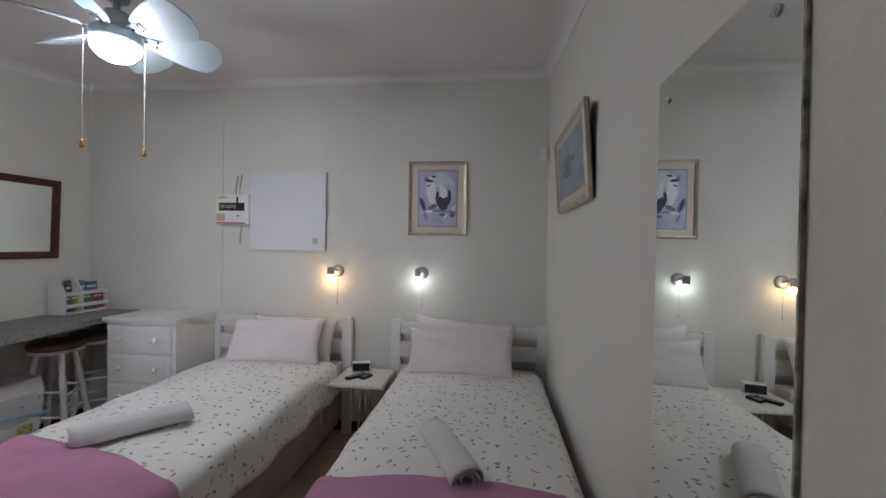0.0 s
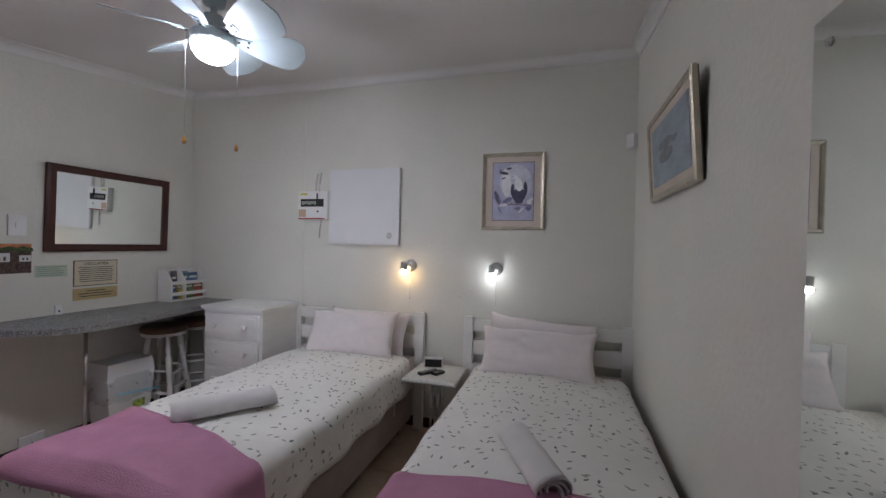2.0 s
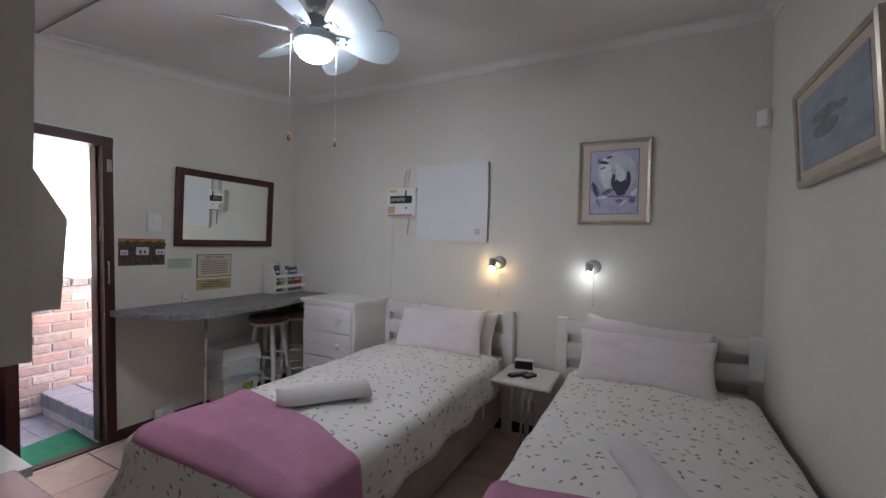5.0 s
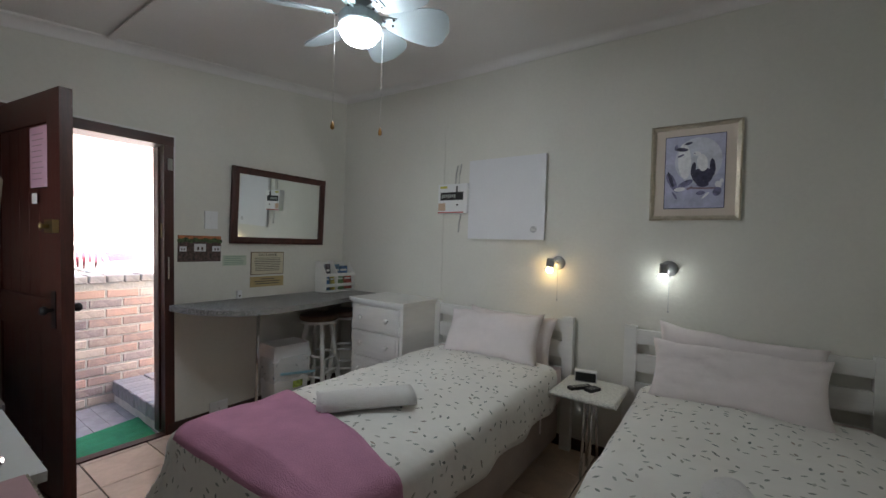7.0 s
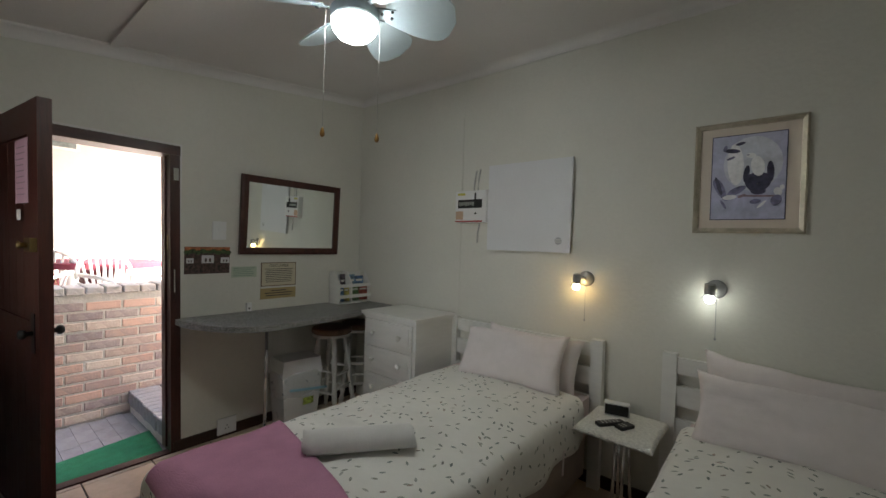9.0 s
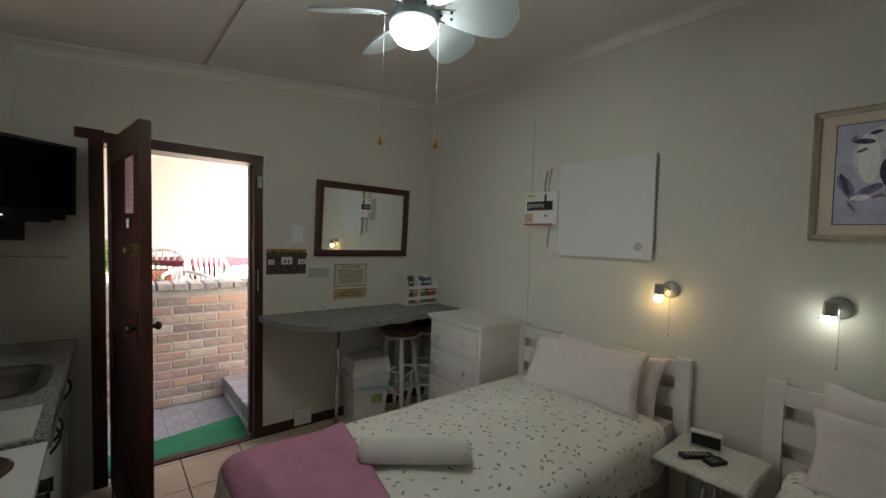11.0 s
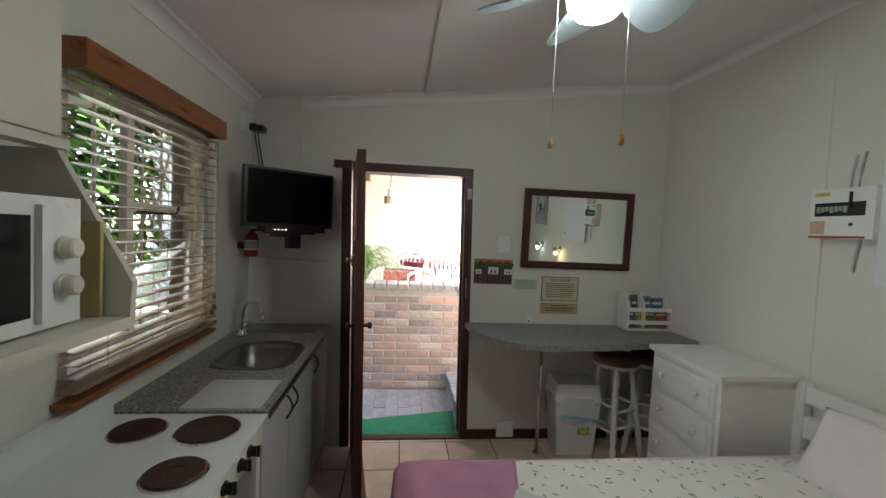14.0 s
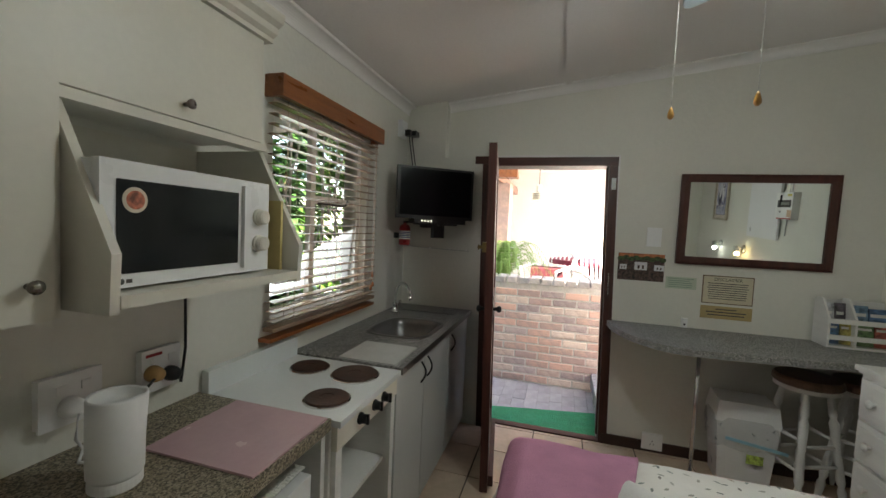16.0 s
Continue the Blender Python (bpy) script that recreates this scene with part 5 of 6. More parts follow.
def socket(name, m, w, h, label, holes=1):
    s = thing(name, m, label, "socket" if "socket" in name else "switch")
    part("plate", bx(-w / 2, w / 2, -0.012, 0.0, -h / 2, h / 2), PLASTIC, s, bevel=0.003)
    for j in range(holes):
        cx = (j - (holes - 1) / 2) * w * 0.5
        for dx, dz in ((0, 0.012), (-0.011, -0.01), (0.011, -0.01)):
            bm = bmesh.new()
            lathe(bm, [(0.004, 0), (0.004, 0.0008), (0.001, 0.0009)], 10, pose(cx + dx, -0.0122, dz - 0.008, 90))
            part("hole", bm, BLACK, s)
        part("rocker", bx(cx - 0.009, cx + 0.009, -0.016, -0.0122, h * 0.22, h * 0.42), PLASTIC, s, bevel=0.002)
    return s


socket("wall_socket", west(1.822, 0.082, 0.0145), 0.13, 0.115, "white plastic wall socket above the skirting")
sw = thing("light_switch", west(1.745, 1.502), "white plastic light switch plate", "switch")
part("plate", bx(-0.045, 0.045, -0.012, 0.0, -0.065, 0.065), PLASTIC, sw, bevel=0.003)
part("rocker", bx(-0.01, 0.01, -0.017, -0.0122, -0.015, 0.02), PLASTIC, sw, bevel=0.002)
sb = thing("desk_socket", pose(XW + 0.0006, 1.965, 0.93, 0, 0, 90), "small white telephone socket above the bar", "socket")
part("plate", bx(-0.018, 0.018, -0.022, 0.0, -0.028, 0.035), PLASTIC, sb, bevel=0.004)
part("jack", bx(-0.006, 0.006, -0.0228, -0.0222, -0.012, 0.0), BLACK, sb)


# magazine rack on the bar
def rack():
    r = thing("magazine_rack", (XW + 0.085, 2.85, 0.9005, 0, 0, 90), "white wooden magazine rack full of leaflets on the bar", "rack")
    part("base", bx(-0.175, 0.175, -0.08, 0.07, 0.0, 0.012), WHITE, r, bevel=0.002)
    part("back", bx(-0.175, 0.175, 0.0575, 0.07, 0.0125, 0.27), WHITE, r, bevel=0.002)
    for x in (-0.175, -0.045, 0.163):
        bm = bmesh.new()
        prism(bm, [(-0.08, 0.0125), (-0.08, 0.17 if x > -0.1 else 0.17), (0.0, 0.285), (0.057, 0.285), (0.057, 0.0125)], "x", x, x + 0.012)
        part("side", bm, WHITE, r, bevel=0.002)
    for z in (0.05, 0.145):
        part("slat", bx(-0.172, 0.172, -0.092, -0.0805, z, z + 0.028), WHITE, r, bevel=0.003)
    cols = ((0.10, 0.20, 0.36), (0.50, 0.42, 0.12), (0.14, 0.24, 0.10), (0.42, 0.10, 0.07), (0.55, 0.56, 0.58), (0.12, 0.10, 0.12), (0.20, 0.33, 0.45))
    k = 0
    for row, (y, z0, hh) in enumerate(((-0.06, 0.013, 0.14), (-0.01, 0.06, 0.19))):
        for x0, x1 in ((-0.16, -0.105), (-0.10, -0.048), (-0.03, 0.06), (0.065, 0.158)):
            c = cols[k % 7]
            k += 1
            mt = bpy.data.materials.get("leaflet %d" % (k % 7)) or mat("leaflet %d" % (k % 7), c, 0.35, var=0.5, scale=28, bump=0)
            lf = part("leaflet", bx(x0, x1, y, y + 0.012, z0, z0 + hh * random.uniform(0.9, 1.1), m=pose(0, 0, 0, -6)), mt, r)
            part("title_bar", bx(x0 + 0.006, x1 - 0.01, y - 0.0008, y - 0.0002, z0 + hh * 0.66, z0 + hh * 0.76, m=pose(0, 0, 0, -6)), PAPER, lf)


rack()


# pedal bin with bag
def bin_():
    b = thing("waste_bin", (-3.255, 2.285, 0, 0, 0, 86), "white plastic swing bin with a clear bag hanging out", "bin")
    bm = bmesh.new()
    vs = box(bm, -0.16, 0.16, -0.122, 0.122, 0.0, 0.404)
    for v in vs[:4]:
        v.co.x *= 0.82
        v.co.y *= 0.82
    part("body", bm, PLASTIC, b, bevel=0.02)
    bm = bmesh.new()
    vs = box(bm, -0.168, 0.168, -0.128, 0.128, 0.405, 0.525)
    for v in vs[4:]:
        v.co.x *= 0.90
        v.co.y *= 0.86
    lid = part("lid", bm, PLASTIC, b, "white swing lid", bevel=0.022)
    bag = mat("clear plastic bag", (0.80, 0.84, 0.86), 0.25, var=0.03, scale=20, bump=0.5, bscale=30)
    bag.node_tree.nodes["Principled BSDF"].inputs["Alpha"].default_value = 0.28
    bm = bmesh.new()
    rings = []
    for j, (z, sx, sy) in enumerate(((0.43, 1.03, 1.03), (0.40, 1.10, 1.12), (0.34, 1.13, 1.15), (0.27, 1.08, 1.08), (0.25, 1.07, 1.07))):
        ring = []
        for k in range(40):
            a = 2 * math.pi * k / 40
            c, n = math.cos(a), math.sin(a)
            q = (abs(c) ** 6 + abs(n) ** 6) ** (-1 / 6)
            wv = 1 + 0.035 * noise.noise(Vector((c * 5, n * 5, j * 0.7)))
            ring.append(bm.verts.new((0.16 * sx * c * q * wv, 0.122 * sy * n * q * wv, z + 0.03 * noise.noise(Vector((c * 3, n * 3, 9.0))) * (j > 2))))
        rings.append(ring)
    for u, v in zip(rings, rings[1:]):
        for k in range(40):
            bm.faces.new((u[k], u[(k + 1) % 40], v[(k + 1) % 40], v[k]))
    part("bag", bm, bag, b, "clear plastic bin bag", smooth=True)
    part("band", bx(-0.15, 0.165, -0.1405, -0.1365, 0.285, 0.303, m=pose(0, 0, 0, 0, 7)), mat("pale blue band", (0.30, 0.55, 0.66), 0.5, bump=0), b)
    part("sticker", bx(0.0, 0.085, -0.1245, -0.121, 0.18, 0.235, m=pose(0, 0, 0, 3)), mat("green and yellow sticker", (0.42, 0.55, 0.12), 0.5, var=0.5, scale=40, bump=0), b, "green and yellow sticker")


bin_()


# ---- bedside table with clock and remotes ----
def bedside():
    t = thing("bedside_table", (-0.93, 2.80, 0), "small white table with a lace cloth on chrome legs", "table")
    part("tabletop", bx(-0.17, 0.17, -0.18, 0.19, 0.500, 0.523), WHITE, t, bevel=0.012)
    for sx in (-1, 1):
        bm = bmesh.new()
        tube(bm, [(sx * 0.022, -0.07, 0.0), (sx * 0.022, -0.02, 0.5)], 0.009, 10)
        part("leg", bm, CHROME, t, smooth=True)
        bm = bmesh.new()
        tube(bm, [(sx * 0.035, 0.10, 0.0), (sx * 0.022, 0.03, 0.5)], 0.009, 10)
        part("leg", bm, CHROME, t, smooth=True)
    cl = part("lace_cloth", drape(-1.105, -0.755, 2.615, 2.985, 0.532, 0.03, 0.03, 0.03, r=0.012, wave=0.004, step=0.012, seed=8, crown=0.0), LACE, None, smooth=True)
    tagged(cl, "white lace edged cloth over the bedside table", "cloth")
    thick(cl, 0.004)
    c = thing("alarm_clock", (-0.985, 2.895, 0.5345, 0, 0, 14), "black clock radio with a white rim on the bedside table", "clock")
    part("case", bx(-0.066, 0.066, -0.012, 0.035, 0.0, 0.066), PLASTIC, c, bevel=0.018)
    part("face", bx(-0.060, 0.060, -0.020, -0.0115, 0.006, 0.060), BLACK, c, "black display face", bevel=0.012)
    for (x, y, rz, lw, ll, lab) in ((-0.975, 2.745, -38, 0.02, 0.075, "black television remote control with rows of keys"), (-0.905, 2.755, -25, 0.024, 0.045, "short black remote control with few keys")):
        r = thing("remote_control", (x, y, 0.5348, 0, 0, rz), lab, "remote", "remotes on the table")
        part("body", bx(-lw, lw, -ll, ll, 0.0, 0.017), BLACK, r, bevel=0.005)
        for i in range(3):
            for j in range(5 if ll > 0.06 else 2):
                part("key", bx(-lw * 0.62 + i * lw * 0.5, -lw * 0.62 + i * lw * 0.5 + lw * 0.25, -ll * 0.7 + j * 0.022, -ll * 0.7 + j * 0.022 + 0.01, 0.0172, 0.0185), GREYWIRE, r)


bedside()

# ---- television corner ----
tv = thing("television", (-3.035, 0.285, 1.735, 0, 0, 128), "black flat television on a corner wall bracket", "television")
part("case", bx(-0.28, 0.28, 0.0, 0.045, -0.178, 0.178), BLACK, tv, bevel=0.008)
part("screen", bx(-0.262, 0.262, -0.0025, -0.0003, -0.155, 0.162), mat("matt black screen", (0.004, 0.004, 0.005), 0.22, var=0.1, scale=6, bump=0, spec=0.12), tv, "dark glossy screen")
part("back", bx(-0.20, 0.20, 0.0455, 0.08, -0.13, 0.10), BLACK, tv, bevel=0.02)
part("bracket", bx(-0.035, 0.035, 0.0805, 0.24, -0.24, -0.05), BLACK, tv, bevel=0.004)
dc = thing("decoder", (-3.035, 0.285, 1.515, 0, 0, 128), "black satellite decoder on the bracket shelf under the television", "decoder")
part("case", bx(-0.16, 0.22, -0.02, 0.12, 0.012, 0.042), BLACK, dc, bevel=0.004)
for k in range(4):
    part("indicator", bx(-0.11 + k * 0.022, -0.102 + k * 0.022, -0.0215, -0.0203, 0.024, 0.030), glow("indicator glow", (1, 1, 0.8), 0.35) if k == 0 else bpy.data.materials["indicator glow"], dc)
part("shelf_plate", bx(-0.12, 0.16, -0.01, 0.14, 0.0, 0.0115), BLACK, dc)
part("shelf_post", bx(0.0, 0.08, 0.03, 0.09, -0.09, -0.0005), BLACK, dc, bevel=0.006)
ex = thing("fire_extinguisher", (-3.13, 0.02, 1.36), "small red fire extinguisher with a white label", "extinguisher")
RED = mat("red enamel", (0.30, 0.014, 0.014), 0.3, var=0.05, bump=0)
bm = bmesh.new()
lathe(bm, [(0.034, 0.0), (0.042, 0.008), (0.042, 0.12), (0.034, 0.145), (0.014, 0.155), (0.014, 0.165)], 24)
part("cylinder", bm, RED, ex, smooth=True)
bm = bmesh.new()
lathe(bm, [(0.0424, 0.045), (0.0428, 0.05), (0.0428, 0.10), (0.0424, 0.105)], 24)
part("label", bm, PAPER, ex)
for k in range(4):
    bm = bmesh.new()
    lathe(bm, [(0.0429, 0.055 + 0.012 * k), (0.0433, 0.056 + 0.012 * k), (0.0433, 0.061 + 0.012 * k), (0.0429, 0.062 + 0.012 * k)], 24)
    part("text_line", bm, mat("blue ink", (0.05, 0.07, 0.2), 0.6, bump=0), ex)
bm = bmesh.new()
box(bm, -0.012, 0.012, -0.01, 0.06, 0.165, 0.178)
part("valve", bm, BLACK, ex, bevel=0.003)
part("bracket", bx(-0.02, 0.02, -0.079, -0.0425, 0.05, 0.09), BLACK, ex)

ts = thing("wall_socket", pose(-3.165, YS + 0.0006, 2.215, 0, 0, 180), "white wall socket box with a black plug above the television", "socket")
part("plate", bx(-0.05, 0.05, -0.035, 0.0, -0.06, 0.06), PLASTIC, ts, bevel=0.004)
pg = part("plug", bx(0.0, 0.045, -0.075, -0.0355, -0.045, 0.0), BLACK, ts, "black plug", bevel=0.006)
part("adapter", bx(0.0455, 0.12, -0.105, -0.05, -0.035, 0.002), BLACK, pg, bevel=0.006)
for a in (0.025, 0.085):
    bm = bmesh.new()
    tube(bm, [(a, -0.06, -0.04), (a + 0.02, -0.065, -0.12), (a - 0.01, -0.09, -0.2), (a - 0.02, -0.12, -0.34)], 0.004, 8)
    part("cord", bm, BLACK, ts, smooth=True)

cb = thing("surface_cable", (XW + 0.0905, 0, 1.335), "thin cable clipped along the plaster under the television", "cable")
bm = bmesh.new()
tube(bm, [(0.004, -0.05, 0.012), (0.004, 0.12, 0.004), (0.004, 0.30, 0.0), (0.004, 0.47, -0.004)], 0.0035, 8)
part("cable", bm, GREYWIRE, cb, smooth=True)
for y in (0.0, 0.16, 0.32, 0.45):
    part("clip", bx(0.0003, 0.009, y - 0.004, y + 0.004, -0.006 - 0.01 * y + 0.008, 0.008 - 0.01 * y + 0.006), PLASTIC, cb)

# kitchen sockets
def kitchen_socket(x, w, label, plug):
    s = thing("wall_socket", pose(x, YS + 0.0006, 1.03, 0, 0, 180), label, "socket", "kitchen sockets")
    part("back_box", bx(-w / 2 + 0.004, w / 2 - 0.004, -0.020, 0.0, -0.061, 0.061), PLASTIC, s, bevel=0.003)
    part("plate", bx(-w / 2, w / 2, -0.030, -0.0205, -0.065, 0.065), PLASTIC, s, bevel=0.003)
    for cx in (-0.035, 0.02):
        part("rocker", bx(cx, cx + 0.02, -0.034, -0.0302, 0.018, 0.040), PLASTIC, s, bevel=0.002)
    return s


def plug_bm(x, z, r):
    bm = bmesh.new()
    lathe(bm, [(r, 0.0), (r * 1.04, 0.008), (r * 0.98, 0.022), (r * 0.72, 0.038), (r * 0.3, 0.042)], 18, pose(x, -0.0305, z, 90))
    return bm


k1 = kitchen_socket(-1.035, 0.14, "white double wall socket with a white plug", "white")
pl = part("plug", plug_bm(-0.008, -0.018, 0.026), PLASTIC, k1, "white plug", smooth=True)
bm = bmesh.new()
tube(bm, [(-0.01, -0.068, -0.022), (-0.02, -0.075, -0.09), (0.0, -0.07, -0.125), (-0.03, -0.10, -0.138), (-0.01, -0.15, -0.137)], 0.004, 8)
part("cord", bm, PLASTIC, k1, "white appliance cord", smooth=True)
k2 = kitchen_socket(-1.275, 0.125, "white wall socket with black and tan plugs", "black")
part("red_label", bx(-0.050, 0.0, -0.0316, -0.0302, 0.044, 0.053), RED, k2, "small red label")
p1 = part("plug", plug_bm(0.022, -0.022, 0.023), BLACK, k2, "black plug", smooth=True)
p2 = part("plug", plug_bm(-0.034, -0.006, 0.024), mat("tan plug", (0.48, 0.29, 0.11), 0.5, bump=0), k2, "tan plug", smooth=True)
bm = bmesh.new()
tube(bm, [(-0.045, -0.066, -0.008), (-0.10, -0.045, -0.07), (-0.15, -0.02, -0.12), (-0.16, -0.012, -0.14)], 0.0045, 8)
part("cord", bm, BLACK, k2, "black stove cord", smooth=True)
bm = bmesh.new()
tube(bm, [(0.03, -0.066, -0.02), (0.05, -0.05, -0.06), (0.065, -0.05, 0.05), (0.08, -0.03, 0.2), (0.085, -0.02, 0.272)], 0.0045, 8)
part("cord", bm, BLACK, k2, "black microwave cord", smooth=True)


# ---- pull chains of the fan ----
TASSEL = mat("amber wood pull", (0.36, 0.17, 0.03), 0.4, var=0.1, bump=0)
for px, py, pz in ((-1.684, 1.427, 1.855), (-1.572, 1.602, 1.855)):
    t = thing("pull_chain", (px, py, pz), "thin white pull chain with an amber knob", "pull chain", "fan pull chains")
    bm = bmesh.new()
    for k in range(115):
        zz = 0.03 + k * 0.0041
        if pz + zz > 2.335:
            break
        lathe(bm, [(0.0005, zz), (0.0011, zz + 0.0012), (0.0011, zz + 0.0028), (0.0005, zz + 0.004)], 6)
    part("chain", bm, GREYWIRE, t)
    bm = bmesh.new()
    lathe(bm, [(0.002, 0.036), (0.005, 0.03), (0.009, 0.014), (0.009, 0.006), (0.004, 0.0)], 14)
    part("pull_knob", bm, TASSEL, t, "amber wooden pull knob", smooth=True)


# ---- outside: patio ----
BRICK = mat("red clay brick", (0.66, 0.44, 0.36), 0.88, var=0.16, scale=16, bump=0.14, bscale=70, per=0.8, dirt=(0.50, 0.36, 0.32))
BRICKPALE = mat("pale scuffed brick", (0.68, 0.58, 0.51), 0.9, var=0.16, scale=18, bump=0.14, bscale=70, per=0.6, dirt=(0.54, 0.40, 0.35))
BRICKGREY = mat("grey violet brick", (0.50, 0.41, 0.39), 0.9, var=0.18, scale=18, bump=0.14, bscale=70, per=0.6, dirt=(0.36, 0.28, 0.27))
MORTAR = mat("pale mortar", (0.70, 0.66, 0.61), 0.95, var=0.08, scale=15, bump=0.3)
CAPB = mat("grey weathered brick", (0.56, 0.51, 0.48), 0.9, var=0.12, scale=8, bump=0.3, bscale=50, per=0.3)
PAVE = mat("grey paving brick", (0.36, 0.34, 0.35), 0.9, var=0.1, scale=8, bump=0.25, bscale=50, per=0.25)
WHITEWALL = mat("whitewashed plaster", (0.70, 0.67, 0.64), 0.85, var=0.03, scale=2, bump=0.15, bscale=30)
MATG = mat("green outdoor mat", (0.025, 0.26, 0.12), 0.95, var=0.12, scale=20, bump=0.6, bscale=300)
GZ = -0.04
UZ = 0.40
bm = bmesh.new()
S = 400.0
for a in ((-S, XW - WT - 0.0005, -S, S), (XW - WT - 0.0005, XE + WT, -S, YB - WT), (XE + WT, S, -S, S), (XW - WT - 0.0005, XE + WT, YN + WT, S)):
    v = [bm.verts.new((x, y, GZ - 0.012)) for x, y in ((a[0], a[2]), (a[1], a[2]), (a[1], a[3]), (a[0], a[3]))]
    bm.faces.new(v)
tagged(part("ground", bm, mat("sandy earth", (0.32, 0.28, 0.23), 0.95, var=0.2, scale=2, bump=0.3)), "bare garden earth round the house", "ground", "", "structure")

# out-of-view roof slab, added so its eave keeps sun off the brick wall
bm = bmesh.new()
box(bm, XW - WT - 0.45, XE + WT + 0.2, YS - WT - 0.1, YN + WT + 0.4, 3.1005, 3.2)
box(bm, XP - WT - 0.1, XE + WT + 0.2, YB - WT - 0.2, YS - WT - 0.1, 3.1005, 3.2)
structure("unseen_roof_slab", bm, CORN, "unseen plain house roof slab, added with an eave to shade the patio", "roof")

BWX = -4.50
bm = bmesh.new()
box(bm, XW - WT - 0.0004, XW - 0.0505, DY0, DY1 + 0.05, GZ - 0.08, GZ + 0.0005)
structure("doorway_slab", bm, PAVE, "grey cement slab in the doorway", "floor")
bw = thing("garden_wall", (BWX, 0, GZ), "low red brick garden wall with a grey brick coping", "wall", kind="structure")
bw.name = "wall_patio"
part("core", bx(-0.22, 0.003, -1.2, 3.2, -0.02, 1.015), MORTAR, bw)
bm = bmesh.new()
box(bm, -8.2, BWX - 0.21, -3.0, 6.0, -0.5, UZ)
structure("patio_terrace", bm, PAVE, "raised paved terrace behind the brick wall", "terrace")

wl = thing("courtyard_wall", (-7.7, 0, UZ), "whitewashed courtyard wall", "wall", kind="structure")
wl.name = "wall_courtyard"
part("wall", bx(-0.2, 0.0, -3.2, 6.0, 0.0, 2.9), WHITEWALL, wl)
v = part("vent_frame", bx(0.0005, 0.02, 0.70, 1.63, 2.14, 2.36), WHITE, wl, bevel=0.004)
part("vent_glass", bx(0.0205, 0.025, 0.74, 1.59, 2.18, 2.32), GREYPRINT, v)
pr = thing("brick_pillar", (-5.9, 0.27, UZ), "red brick pillar of the patio roof", "pillar")
part("core", bx(-0.17, 0.17, -0.17, 0.17, 0.0, 1.72), BRICK, pr, bevel=0.006)
rb = thing("roof_beam", (-5.2, 0, 0), "brown timber beam of the patio roof", "beam")
part("beam", bx(-0.09, 0.09, 0.12, 0.60, 2.12, 2.25), ORANGEWOOD, rb, bevel=0.006)
part("beam", bx(-2.295, -0.095, 0.19, 0.35, 2.1205, 2.24), ORANGEWOOD, rb, bevel=0.006)
bm = bmesh.new()
prism(bm, [(-7.699, 2.95), (-4.65, 2.765), (-4.65, 2.825), (-7.699, 3.01)], "y", -3.0, 2.9)
structure("patio_roof", bm, CORN, "white boarded lean-to roof over the terrace", "roof")
hl = thing("hanging_lantern", (-5.6, 0.826, 1.895), "small cream lantern hanging from a cord", "lantern")
bm = bmesh.new()
lathe(bm, [(0.05, 0.098), (0.072, 0.092), (0.076, 0.0), (0.05, -0.004)], 20)
sh = part("shade", bm, CREAM, hl)
for k in range(3):
    bm = bmesh.new()
    lathe(bm, [(0.0765, 0.018 + 0.026 * k), (0.0785, 0.020 + 0.026 * k), (0.0785, 0.030 + 0.026 * k), (0.0765, 0.032 + 0.026 * k)], 20)
    part("band", bm, GOLD, sh)
bm = bmesh.new()
lathe(bm, [(0.025, 0.099), (0.036, 0.11), (0.036, 0.185), (0.02, 0.195)], 14)
part("socket_cap", bm, PLASTIC, hl)
bm = bmesh.new()
tube(bm, [(0, 0, 0.195), (0, 0, 0.93)], 0.005, 6)
part("cord", bm, BLACK, hl)

# steps to the terrace
stp = thing("brick_step", (0, 0, 0), "grey brick step up to the terrace", "step")
part("core", bx(BWX + 0.0145, XW - WT - 0.001, 1.50, 2.6, GZ, 0.125), MORTAR, stp)
up2 = part("core", bx(BWX + 0.0145, XW - WT - 0.001, 2.25, 3.0, 0.152, 0.33), MORTAR, stp)

bm = bmesh.new()
prism(bm, [(-3.472, 0.62), (-3.472, 1.462), (-3.945, 1.495), (-3.76, 0.62)], "z", GZ + 0.0045, GZ + 0.018)
mt_ = loose("door_mat", bm, MATG, "green outdoor mat on the paving before the door", "mat", bevel=0.004)

# table with a maroon cloth and white chairs on the terrace
MAROON = mat("maroon table cloth", (0.20, 0.035, 0.06), 0.85, var=0.1, scale=10, bump=0.2)
tb = thing("patio_table", (-6.25, 1.58, UZ), "white plastic patio table with a maroon cloth", "table")
bm = bmesh.new()
lathe(bm, [(0.02, 0.705), (0.56, 0.705), (0.58, 0.715), (0.58, 0.735), (0.02, 0.74)], 40)
part("tabletop", bm, PLASTIC, tb)
for k in range(4):
    a = math.pi / 4 + math.pi / 2 * k
    bm = bmesh.new()
    tube(bm, [(0.42 * math.cos(a), 0.42 * math.sin(a), 0.0), (0.36 * math.cos(a), 0.36 * math.sin(a), 0.705)], 0.03, 10)
    part("leg", bm, PLASTIC, tb, smooth=True)
bm = bmesh.new()
lathe(bm, [(0.02, UZ + 0.7415), (0.585, UZ + 0.7405), (0.592, UZ + 0.73), (0.60, UZ + 0.68), (0.592, UZ + 0.681), (0.588, UZ + 0.728)], 48, Matrix.Translation((-6.25, 1.58, 0)))
tc_ = part("table_cloth", bm, MAROON, None)
tagged(tc_, "round maroon cloth over the patio table", "tablecloth")


